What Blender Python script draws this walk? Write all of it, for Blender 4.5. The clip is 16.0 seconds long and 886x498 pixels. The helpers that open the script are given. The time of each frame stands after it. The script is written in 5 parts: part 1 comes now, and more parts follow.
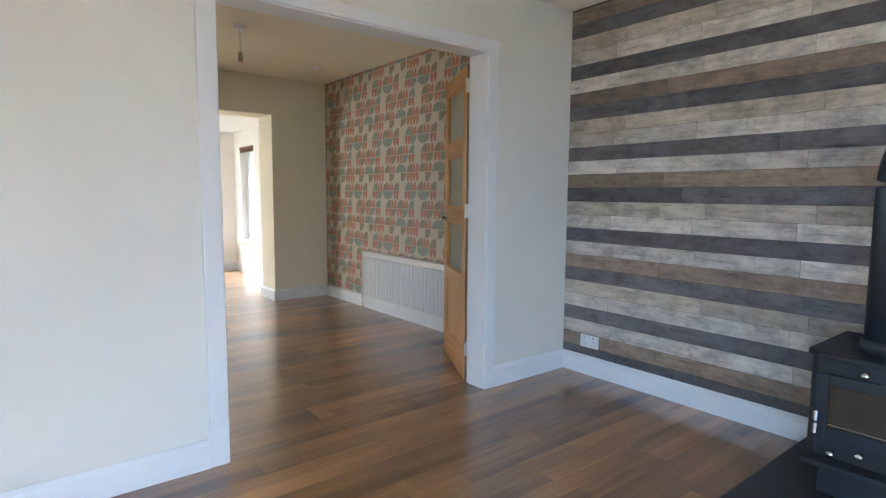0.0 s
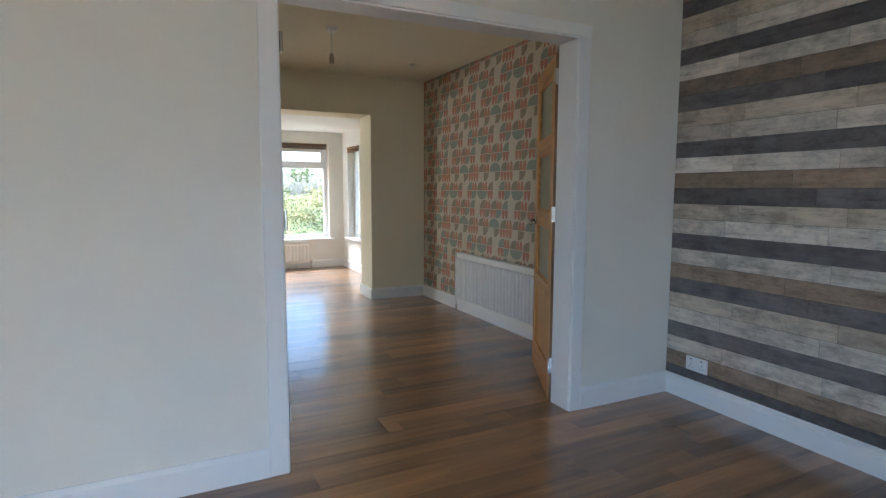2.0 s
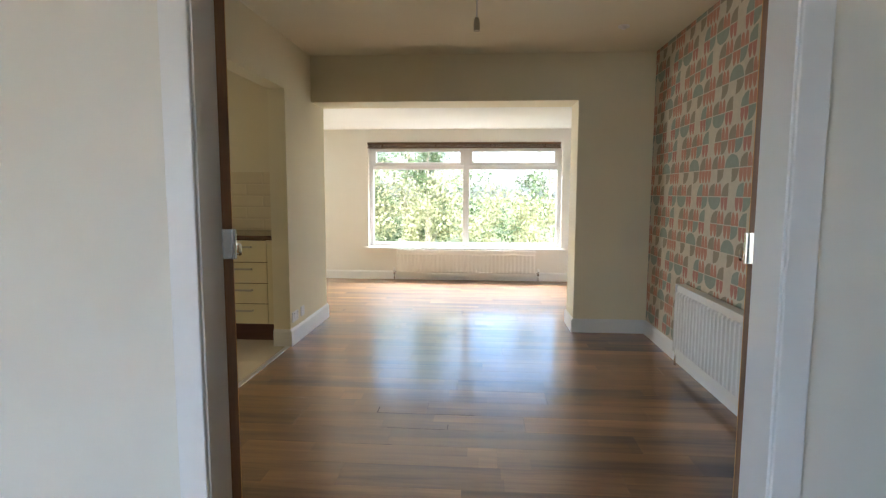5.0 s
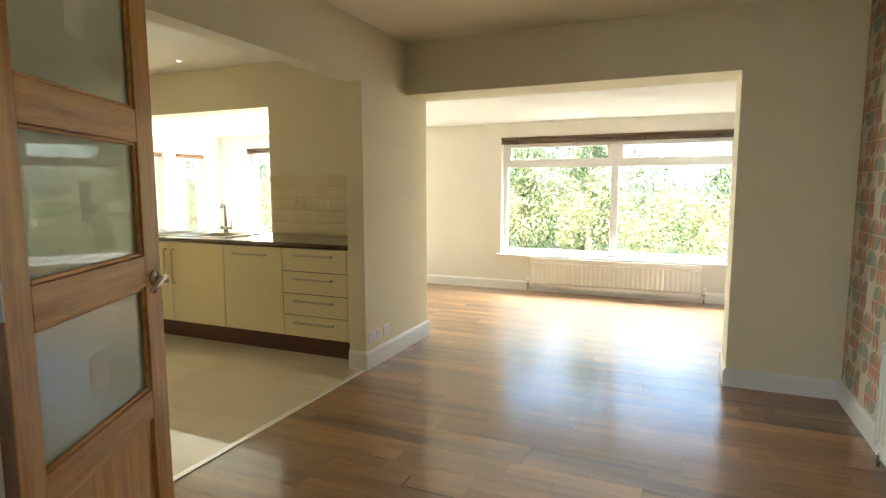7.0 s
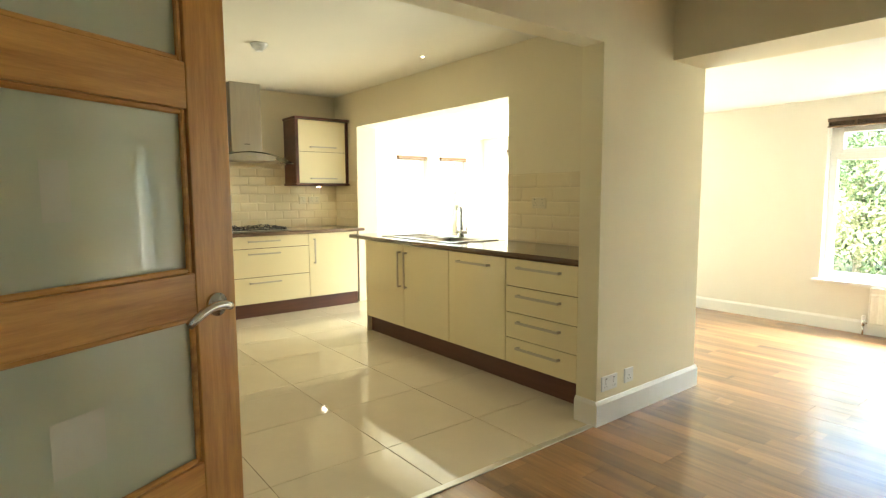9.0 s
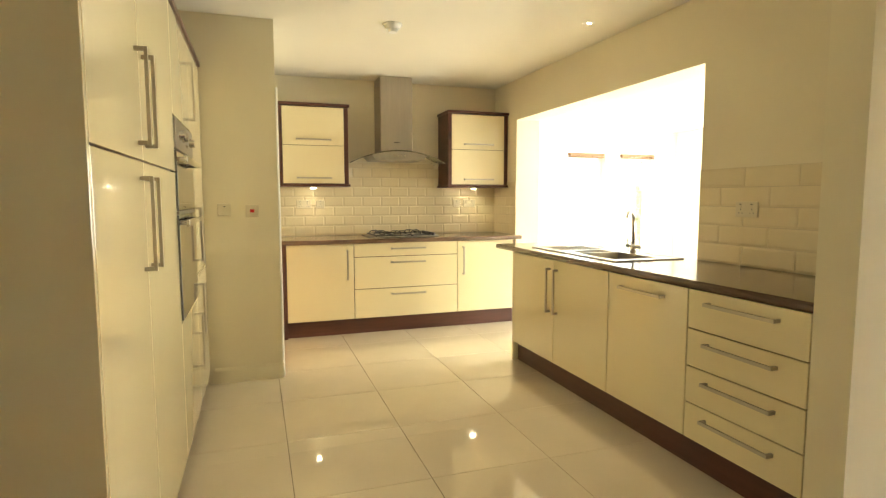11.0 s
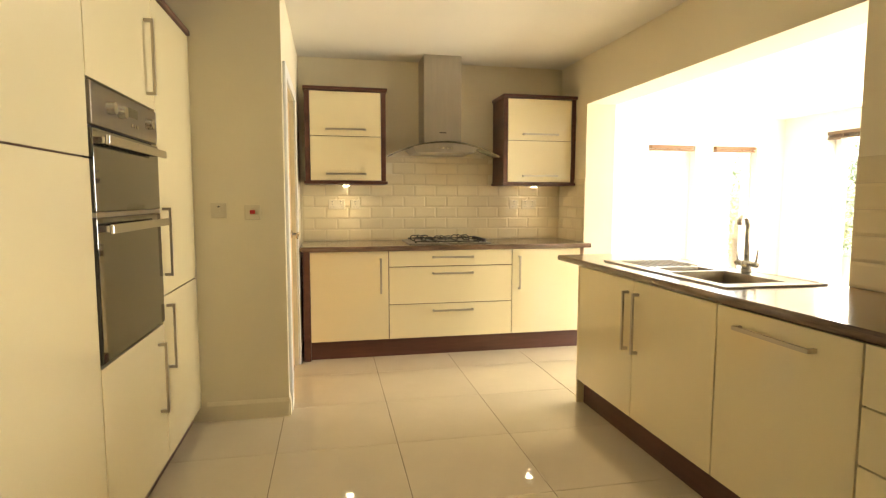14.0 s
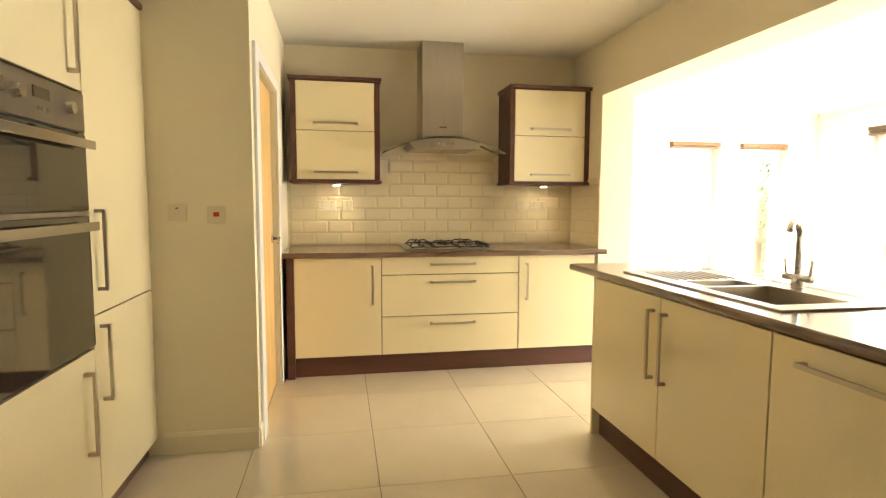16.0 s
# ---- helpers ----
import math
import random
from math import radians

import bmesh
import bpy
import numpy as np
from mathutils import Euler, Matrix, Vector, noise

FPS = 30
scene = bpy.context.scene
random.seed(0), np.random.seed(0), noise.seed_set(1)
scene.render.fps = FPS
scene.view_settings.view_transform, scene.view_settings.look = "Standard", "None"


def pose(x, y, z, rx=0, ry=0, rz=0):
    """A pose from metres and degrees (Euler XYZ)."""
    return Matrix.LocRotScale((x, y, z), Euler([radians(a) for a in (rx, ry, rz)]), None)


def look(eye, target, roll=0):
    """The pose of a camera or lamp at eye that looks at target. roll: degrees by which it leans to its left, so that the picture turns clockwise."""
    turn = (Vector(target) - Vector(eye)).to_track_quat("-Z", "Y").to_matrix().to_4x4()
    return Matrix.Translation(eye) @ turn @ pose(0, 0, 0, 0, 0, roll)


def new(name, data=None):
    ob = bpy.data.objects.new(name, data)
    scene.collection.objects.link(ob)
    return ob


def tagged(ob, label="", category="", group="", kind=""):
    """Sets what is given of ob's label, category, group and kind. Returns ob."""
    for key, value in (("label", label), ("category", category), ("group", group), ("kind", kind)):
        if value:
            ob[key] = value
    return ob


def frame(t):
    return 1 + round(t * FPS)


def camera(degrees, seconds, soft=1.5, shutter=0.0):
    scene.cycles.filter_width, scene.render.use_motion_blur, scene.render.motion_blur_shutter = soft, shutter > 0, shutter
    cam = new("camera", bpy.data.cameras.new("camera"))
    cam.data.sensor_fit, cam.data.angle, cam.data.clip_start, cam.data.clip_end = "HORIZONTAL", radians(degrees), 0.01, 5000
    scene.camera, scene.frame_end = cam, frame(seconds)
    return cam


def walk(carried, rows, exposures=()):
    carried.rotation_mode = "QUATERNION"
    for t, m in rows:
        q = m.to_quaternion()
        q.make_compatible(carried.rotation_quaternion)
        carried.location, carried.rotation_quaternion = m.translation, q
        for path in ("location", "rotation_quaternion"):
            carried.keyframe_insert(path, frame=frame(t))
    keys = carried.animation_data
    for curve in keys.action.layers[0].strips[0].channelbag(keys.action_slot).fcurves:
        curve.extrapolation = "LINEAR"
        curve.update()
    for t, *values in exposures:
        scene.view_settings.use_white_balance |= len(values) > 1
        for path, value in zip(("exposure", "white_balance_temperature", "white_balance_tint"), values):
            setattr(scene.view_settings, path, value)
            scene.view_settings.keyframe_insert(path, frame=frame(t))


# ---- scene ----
import itertools

cam = camera(77.5, 16.0, soft=1.3)
PATH = [
    (0, (-3.052, -2.366, 1.224), (-1.819, -0.804, 1.027), 0.4),
    (0.5, (-3.121, -2.481, 1.278), (-2.036, -0.812, 1.084), 0.6),
    (1, (-3.091, -2.492, 1.29), (-2.037, -0.804, 1.094), 0.8),
    (1.5, (-2.965, -2.419, 1.265), (-1.938, -0.715, 1.062), 0.5),
    (2, (-2.747, -2.284, 1.26), (-1.866, -0.501, 1.047), 0.2),
    (2.5, (-2.497, -2.17, 1.266), (-1.848, -0.29, 1.049), -0.0),
    (3, (-2.264, -2.067, 1.258), (-1.831, -0.126, 1.045), 0.2),
    (3.5, (-2.037, -1.929, 1.272), (-1.66, 0.024, 1.057), 0.2),
    (4, (-1.833, -1.757, 1.297), (-1.549, 0.211, 1.082), 0.0),
    (4.5, (-1.673, -1.561, 1.292), (-1.633, 0.427, 1.081), -0.2),
    (4.7, (-1.616, -1.48, 1.28), (-1.657, 0.509, 1.072), 0.0),
    (6.8, (-1.046, -0.481, 1.335), (-1.743, 1.381, 1.116), -0.2),
    (7, (-1.02, -0.391, 1.346), (-1.805, 1.435, 1.124), -0.1),
    (7.5, (-1.011, -0.156, 1.316), (-2.077, 1.523, 1.108), -0.2),
    (8, (-1.079, 0.075, 1.296), (-2.347, 1.609, 1.094), -0.4),
    (8.5, (-1.19, 0.291, 1.298), (-2.64, 1.655, 1.099), -0.4),
    (9, (-1.285, 0.519, 1.302), (-2.852, 1.746, 1.103), -0.3),
    (9.5, (-1.407, 0.726, 1.304), (-3.076, 1.809, 1.106), -0.3),
    (10, (-1.569, 0.92, 1.31), (-3.331, 1.845, 1.116), -0.3),
    (10.2, (-1.65, 0.998, 1.305), (-3.448, 1.852, 1.115), -0.2),
    (12.3, (-2.196, 1.44, 1.286), (-4.125, 1.933, 1.104), -0.1),
    (12.5, (-2.257, 1.465, 1.286), (-4.19, 1.946, 1.105), -0.0),
    (13, (-2.394, 1.533, 1.28), (-4.342, 1.945, 1.099), 0.0),
    (13.5, (-2.527, 1.589, 1.279), (-4.481, 1.973, 1.1), 0.1),
    (14, (-2.665, 1.639, 1.279), (-4.617, 2.039, 1.1), 0.1),
    (14.5, (-2.782, 1.693, 1.274), (-4.732, 2.103, 1.094), 0.1),
    (15, (-2.901, 1.748, 1.284), (-4.853, 2.145, 1.104), 0.1),
    (15.5, (-3.004, 1.793, 1.279), (-4.961, 2.165, 1.103), 0.1),
    (16, (-3.078, 1.814, 1.276), (-5.038, 2.175, 1.102), 0.2),
]
walk(cam, [(t, look(eye, target, roll)) for t, eye, target, roll in PATH],
     exposures=[(0, 2.96, 5600, 12), (0.5, 2.76, 5600, 12), (1, 2.58, 5600, 12), (1.5, 2.4, 5600, 11), (2, 2.24, 5600, 11), (3, 1.8, 5600, 10), (4, 1.94, 5600, 10), (4.7, 2.42, 5800, 11), (7, 2.88, 6400, 5), (9, 3.38, 6350, -1), (10.2, 3.62, 6750, 2), (12.3, 3.26, 7350, 9), (16, 3.26, 7250, 12)])

# ---- light ----
world = bpy.data.worlds.new("sky")
scene.world = world
world.use_nodes = True
wn = world.node_tree.nodes
sky = wn.new("ShaderNodeTexSky")
sky.sky_type = 'NISHITA'
sky.sun_disc = False
sky.dust_density = 2.5
sky.sun_elevation = radians(46)
sky.sun_rotation = radians(173)
world.node_tree.links.new(sky.outputs[0], wn["Background"].inputs[0])
wn["Background"].inputs[1].default_value = 0.15


def lamp(name, kind, energy, m, colour=(1, 1, 1), **more):
    data = bpy.data.lights.new(name, kind)
    data.energy, data.color = energy, colour
    if kind == 'SUN':
        data.angle = radians(0.5)
    if kind == 'AREA':
        data.shape, data.size, data.size_y = 'RECTANGLE', more["w"], more["h"]
    if kind == 'SPOT':
        data.spot_size, data.spot_blend, data.shadow_soft_size = radians(more["cone"]), 0.6, 0.02
    if kind == 'POINT':
        data.shadow_soft_size = more["r"]
    if kind == 'AREA' and "spread" in more:
        data.spread = radians(more["spread"])
    ob = new(name, data)
    ob.matrix_world = m
    return ob


lamp("sun", 'SUN', 5.0, look((4, -34, 37), (0, 0, 0)), (1, 0.95, 0.86))
# area lamps added for sky light, in living room windows that are never seen
lamp("daylight_west", 'AREA', 8.8, look((-4.66, -3.3, 1.35), (-3.55, -3.1, 0.15)), (0.38, 0.66, 1.0), w=2.2, h=1.5, spread=125)
lamp("daylight_south", 'AREA', 5.2, look((-3.55, -4.95, 1.35), (-3.45, -3.95, 0.15)), (0.38, 0.66, 1.0), w=1.9, h=1.5, spread=120)
# added in the sunroom window's opening, partly in view
lamp("daylight_sunroom", 'AREA', 22, look((-6.3, 6.70, 1.1), (-6.3, 3, 1.0)), (1.0, 0.97, 0.9), w=2.2, h=1.4)
# added outside, high above the garden window, to brighten dining room and extension
lamp("garden_window_fill", 'AREA', 285, look((-1.85, 9.5, 4.6), (-1.85, 3.4, 0.6)), (0.98, 0.97, 0.93), w=4.2, h=1.9)

# ---- materials ----


def nodes_of(name):
    m = bpy.data.materials.new(name)
    m.use_nodes = True
    return m, m.node_tree.nodes, m.node_tree.links, m.node_tree.nodes["Principled BSDF"]


def mapped(n, l, scale, space="Object"):
    tc, mp = n.new("ShaderNodeTexCoord"), n.new("ShaderNodeMapping")
    mp.inputs["Scale"].default_value = scale
    l.new(tc.outputs[space], mp.inputs[0])
    return mp


def noise_of(n, l, vec, scale, detail=4.0, rough=0.55):
    t = n.new("ShaderNodeTexNoise")
    t.inputs["Scale"].default_value, t.inputs["Detail"].default_value, t.inputs["Roughness"].default_value = scale, detail, rough
    l.new(vec, t.inputs["Vector"])
    return t


def ramp_of(n, l, fac, stops):
    r = n.new("ShaderNodeValToRGB")
    r.color_ramp.elements[0].position, r.color_ramp.elements[0].color = stops[0][0], (*stops[0][1], 1)
    r.color_ramp.elements[1].position, r.color_ramp.elements[1].color = stops[-1][0], (*stops[-1][1], 1)
    for p, c in stops[1:-1]:
        r.color_ramp.elements.new(p).color = (*c, 1)
    l.new(fac, r.inputs[0])
    return r


def bump_of(n, l, height, bsdf, strength, dist=0.002):
    b = n.new("ShaderNodeBump")
    b.inputs["Strength"].default_value, b.inputs["Distance"].default_value = strength, dist
    l.new(height, b.inputs["Height"])
    l.new(b.outputs[0], bsdf.inputs["Normal"])


def mat(name, colour, rough=0.5, metal=0.0, vary=0.06, scale=3.0, grain=120.0, bump=0.05, coat=0.0, stretch=(1, 1, 1), spec=0.5):
    """A surface of one colour that varies a little at two scales."""
    m, n, l, b = nodes_of(name)
    mp = mapped(n, l, stretch)
    big, fine = noise_of(n, l, mp.outputs[0], scale), noise_of(n, l, mp.outputs[0], grain)
    lo = [max(0, c * (1 - vary)) for c in colour]
    hi = [min(1, c * (1 + vary)) for c in colour]
    r = ramp_of(n, l, big.outputs[0], [(0.3, lo), (0.7, hi)])
    l.new(r.outputs[0], b.inputs["Base Color"])
    rr = n.new("ShaderNodeMapRange")
    rr.inputs["To Min"].default_value, rr.inputs["To Max"].default_value = max(0.02, rough * 0.88), min(1, rough * 1.12)
    l.new(big.outputs[0], rr.inputs[0])
    l.new(rr.outputs[0], b.inputs["Roughness"])
    b.inputs["Metallic"].default_value = metal
    b.inputs["Coat Weight"].default_value = coat
    b.inputs["Coat Roughness"].default_value = 0.06
    b.inputs["Specular IOR Level"].default_value = spec
    if bump:
        bump_of(n, l, fine.outputs[0], b, bump, 0.001)
    return m


def wood(name, dark, light, along, rough=0.35, scale=1.0, bump=0.08, by_object=0.0, turned=0.0):
    """Grained wood; along: 0, 1 or 2, the axis of the grain; turned: degrees by which the piece stands turned about z."""
    m, n, l, b = nodes_of(name)
    s = [9.0 * scale] * 3
    s[along] = 0.7 * scale
    mp = mapped(n, l, s)
    if turned:
        back = mapped(n, l, (1, 1, 1))
        back.inputs["Rotation"].default_value = (0, 0, radians(-turned))
        l.new(back.outputs[0], mp.inputs[0])
    vec = mp.outputs[0]
    info = n.new("ShaderNodeObjectInfo")
    if by_object:
        add = n.new("ShaderNodeVectorMath")
        add.operation = 'MULTIPLY_ADD'
        add.inputs[1].default_value = (37.0, 61.0, 23.0)
        l.new(info.outputs["Random"], add.inputs[0])
        l.new(vec, add.inputs[2])
        vec = add.outputs[0]
    a = noise_of(n, l, vec, 1.0, 8, 0.6)
    f = noise_of(n, l, vec, 7.0, 5, 0.65)
    mix = n.new("ShaderNodeMath")
    mix.operation = 'MULTIPLY_ADD'
    mix.inputs[1].default_value = 0.35
    l.new(f.outputs[0], mix.inputs[0])
    l.new(a.outputs[0], mix.inputs[2])
    mid = [(x + y) / 2 for x, y in zip(dark, light)]
    r = ramp_of(n, l, mix.outputs[0], [(0.45, dark), (0.66, mid), (0.9, light)])
    out = r.outputs[0]
    if by_object:
        hs = n.new("ShaderNodeHueSaturation")
        mr = n.new("ShaderNodeMapRange")
        mr.inputs["To Min"].default_value, mr.inputs["To Max"].default_value = 1 - by_object, 1 + by_object
        l.new(info.outputs["Random"], mr.inputs[0])
        l.new(mr.outputs[0], hs.inputs["Value"])
        l.new(out, hs.inputs["Color"])
        out = hs.outputs[0]
    l.new(out, b.inputs["Base Color"])
    b.inputs["Roughness"].default_value = rough
    bump_of(n, l, mix.outputs[0], b, bump, 0.001)
    return m


WALL_PAINT = mat("wall_paint_magnolia", (0.74, 0.69, 0.565), 0.75, vary=0.03, scale=1.2, grain=260, bump=0.12)
PARTITION_PAINT = mat("wall_paint_off_white", (0.77, 0.745, 0.66), 0.75, vary=0.03, scale=1.2, grain=260, bump=0.12)
DINING_PAINT = mat("wall_paint_warm_cream", (0.82, 0.755, 0.56), 0.75, vary=0.03, scale=1.2, grain=260, bump=0.12)
KITCHEN_PAINT = mat("wall_paint_cream", (0.82, 0.745, 0.555), 0.75, vary=0.03, scale=1.2, grain=260, bump=0.12)
DINING_CEILING = mat("ceiling_paint_cream", (0.82, 0.77, 0.60), 0.85, vary=0.03, scale=0.8, grain=200, bump=0.15)
EXTENSION_CEILING = mat("ceiling_paint_white", (0.84, 0.84, 0.80), 0.85, vary=0.02, scale=0.8, grain=200, bump=0.15)
EXTENSION_PAINT = mat("wall_paint_pale_cream", (0.80, 0.78, 0.715), 0.75, vary=0.03, scale=1.2, grain=260, bump=0.12)
WALL_WHITE = mat("wall_paint_white", (0.78, 0.77, 0.73), 0.7, vary=0.03, scale=1.2, grain=260, bump=0.12)
CEIL_PAINT = mat("ceiling_paint", (0.82, 0.785, 0.685), 0.85, vary=0.03, scale=0.8, grain=200, bump=0.15)
GLOSS_WHITE = mat("gloss_white_paint", (0.8, 0.8, 0.78), 0.38, vary=0.012, grain=60, bump=0.0)
PLASTIC_CREAM = mat("ivory_plastic", (0.70, 0.63, 0.46), 0.35, vary=0.02, bump=0.01)
PLASTIC_WHITE = mat("white_plastic", (0.8, 0.8, 0.78), 0.3, vary=0.02, bump=0.01)
ENAMEL = mat("radiator_enamel", (0.8, 0.79, 0.74), 0.3, vary=0.02, bump=0.01)
CREAM_GLOSS = mat("cream_gloss_door", (0.82, 0.725, 0.47), 0.16, vary=0.02, scale=1.0, grain=15, bump=0.012, coat=0.6)
WENGE = wood("wenge_trim", (0.05, 0.017, 0.011), (0.13, 0.048, 0.032), 1, 0.35)
WENGE_X = wood("wenge_trim_along", (0.05, 0.017, 0.011), (0.13, 0.048, 0.032), 0, 0.35)
WORKTOP_X = wood("streaked_worktop_along_x", (0.055, 0.031, 0.020), (0.25, 0.158, 0.105), 0, 0.22, 5.0)
WORKTOP_Y = wood("streaked_worktop_along_y", (0.055, 0.031, 0.020), (0.25, 0.158, 0.105), 1, 0.22, 5.0)
OAK_Z = wood("oak_upright", (0.46, 0.20, 0.046), (0.78, 0.42, 0.118), 2, 0.38, 3.2)
# oak for the leaves' hinge edges, with their shade mixed into the colour
OAK_SHADED_EDGE = wood("oak_shaded_edge", (0.15, 0.07, 0.03), (0.27, 0.14, 0.06), 2, 0.5, 3.0)
OAK_PALE = wood("oak_pale_veneer", (0.62, 0.36, 0.115), (0.84, 0.56, 0.22), 2, 0.4, 2.4)
OAK_RAIL = {a: wood("oak_rail_turned_%d" % a, (0.46, 0.20, 0.046), (0.78, 0.42, 0.118), 0, 0.38, 3.2, turned=a) for a in (62, 119)}
FLOOR_WOOD = wood("walnut_laminate", (0.082, 0.034, 0.012), (0.42, 0.216, 0.084), 0, 0.42, 0.5, 0.02, by_object=0.2)
FLOOR_WOOD.node_tree.nodes["Principled BSDF"].inputs["Coat Weight"].default_value = 1.0
FLOOR_WOOD.node_tree.nodes["Principled BSDF"].inputs["Coat Roughness"].default_value = 0.16
FLOOR_WOOD.node_tree.nodes["Principled BSDF"].inputs["Coat IOR"].default_value = 1.58


def strip_tones(m, strip=0.1, length=0.78):
    """Two rows of wood blocks printed on every plank, each block with a tone of its own."""
    n, l = m.node_tree.nodes, m.node_tree.links
    b = n["Principled BSDF"]
    src = b.inputs["Base Color"].links[0].from_socket
    tc, sp, info = n.new("ShaderNodeTexCoord"), n.new("ShaderNodeSeparateXYZ"), n.new("ShaderNodeObjectInfo")
    l.new(tc.outputs["Object"], sp.inputs[0])

    def calc(op, *args):
        k = n.new("ShaderNodeMath")
        k.operation = op
        for i, v in enumerate(args):
            if isinstance(v, (int, float)):
                k.inputs[i].default_value = v
            else:
                l.new(v, k.inputs[i])
        return k.outputs[0]

    def hashed(*axes):
        c, w = n.new("ShaderNodeCombineXYZ"), n.new("ShaderNodeTexWhiteNoise")
        for i, v in enumerate(axes):
            l.new(v, c.inputs[i])
        l.new(c.outputs[0], w.inputs["Vector"])
        return w.outputs["Value"]

    row = calc('FLOOR', calc('DIVIDE', sp.outputs["Y"], strip))
    seed = calc('MULTIPLY', info.outputs["Random"], 91.0)
    cell = calc('FLOOR', calc('ADD', calc('DIVIDE', sp.outputs["X"], length), hashed(row, seed)))
    tone = n.new("ShaderNodeMapRange")
    tone.inputs["To Min"].default_value, tone.inputs["To Max"].default_value = 0.76, 1.32
    l.new(hashed(row, seed, cell), tone.inputs[0])
    hs = n.new("ShaderNodeHueSaturation")
    l.new(tone.outputs[0], hs.inputs["Value"])
    l.new(src, hs.inputs["Color"])
    l.new(hs.outputs[0], b.inputs["Base Color"])


strip_tones(FLOOR_WOOD)
for top in (WORKTOP_X, WORKTOP_Y):
    top.node_tree.nodes["Principled BSDF"].inputs["Coat Weight"].default_value = 0.6
    top.node_tree.nodes["Principled BSDF"].inputs["Coat Roughness"].default_value = 0.1
JOINT = mat("open_plank_joint", (0.02, 0.012, 0.008), 1.0, bump=0, spec=0.0)
SUBFLOOR = mat("plank_joint", (0.02, 0.012, 0.008), 0.9)
DARK_STEEL = mat("dark_brushed_steel", (0.36, 0.325, 0.285), 0.32, 1.0, vary=0.05, grain=90, stretch=(12, 1, 1), bump=0.03)
STEEL = mat("brushed_steel", (0.45, 0.415, 0.365), 0.3, 1.0, vary=0.05, grain=90, stretch=(1, 12, 1), bump=0.04)
CHROME = mat("satin_chrome", (0.68, 0.67, 0.65), 0.18, 1.0, vary=0.02, bump=0)
NICKEL = mat("satin_nickel_handle", (0.50, 0.45, 0.36), 0.34, 1.0, vary=0.02, bump=0)
BLACK_GLASS = mat("oven_black_glass", (0.02, 0.018, 0.014), 0.03, vary=0.02, bump=0, coat=1.0, spec=1.0)
CAST_IRON = mat("black_iron", (0.018, 0.018, 0.019), 0.55, vary=0.15, grain=300, bump=0.15)
STOVE_PAINT = mat("stove_black_paint", (0.016, 0.017, 0.02), 0.5, vary=0.15, grain=400, bump=0.12)
SLATE = mat("slate_hearth", (0.035, 0.033, 0.033), 0.5, vary=0.25, scale=6, grain=60, bump=0.3)
RED = mat("red_rocker", (0.55, 0.02, 0.02), 0.35, bump=0)
DARK = mat("dark_slot", (0.02, 0.02, 0.02), 0.6, bump=0)
ALU = mat("aluminium_threshold", (0.75, 0.74, 0.72), 0.3, 1.0, bump=0.02, grain=200)
UPVC = mat("white_upvc", (0.82, 0.83, 0.84), 0.3, vary=0.01, bump=0.0)
BLIND_WOOD = wood("stained_blind_wood", (0.065, 0.036, 0.016), (0.16, 0.092, 0.042), 0, 0.4)
BLIND_WOOD_Y = wood("stained_blind_wood_crosswise", (0.12, 0.055, 0.02), (0.26, 0.13, 0.055), 1, 0.4)
PAPER = mat("sticker_paper", (0.68, 0.67, 0.57), 0.5, vary=0.03, bump=0)
GROUT = mat("grout", (0.62, 0.535, 0.37), 0.9, vary=0.1)
TILE_GROUT = mat("floor_grout", (0.16, 0.13, 0.10), 0.9, vary=0.1)


def by_piece(name, colour, rough, spread, coat=0.0, scale=4.0, vary=0.05, bump=0.03, grain=20):
    m = mat(name, colour, rough, vary=vary, scale=scale, coat=coat, bump=bump, grain=grain)
    n, l = m.node_tree.nodes, m.node_tree.links
    b = n["Principled BSDF"]
    src = b.inputs["Base Color"].links[0].from_socket
    info, hs, mr = n.new("ShaderNodeObjectInfo"), n.new("ShaderNodeHueSaturation"), n.new("ShaderNodeMapRange")
    mr.inputs["To Min"].default_value, mr.inputs["To Max"].default_value = 1 - spread, 1 + spread
    l.new(info.outputs["Random"], mr.inputs[0])
    l.new(mr.outputs[0], hs.inputs["Value"])
    l.new(src, hs.inputs["Color"])
    l.new(hs.outputs[0], b.inputs["Base Color"])
    return m


FLOOR_TILE = by_piece("polished_porcelain", (0.66, 0.58, 0.44), 0.045, 0.03, coat=0.3, vary=0.03, bump=0.0)
WALL_TILE = by_piece("cream_glazed_tile", (0.75, 0.65, 0.43), 0.3, 0.03, coat=0.1, vary=0.02, bump=0.02, grain=30)


def glass_material():
    m, n, l, b = nodes_of("window_glass")
    b.inputs["Base Color"].default_value = (1, 1, 1, 1)
    b.inputs["Transmission Weight"].default_value = 1
    b.inputs["Roughness"].default_value = 0.0
    b.inputs["IOR"].default_value = 1.45
    return m


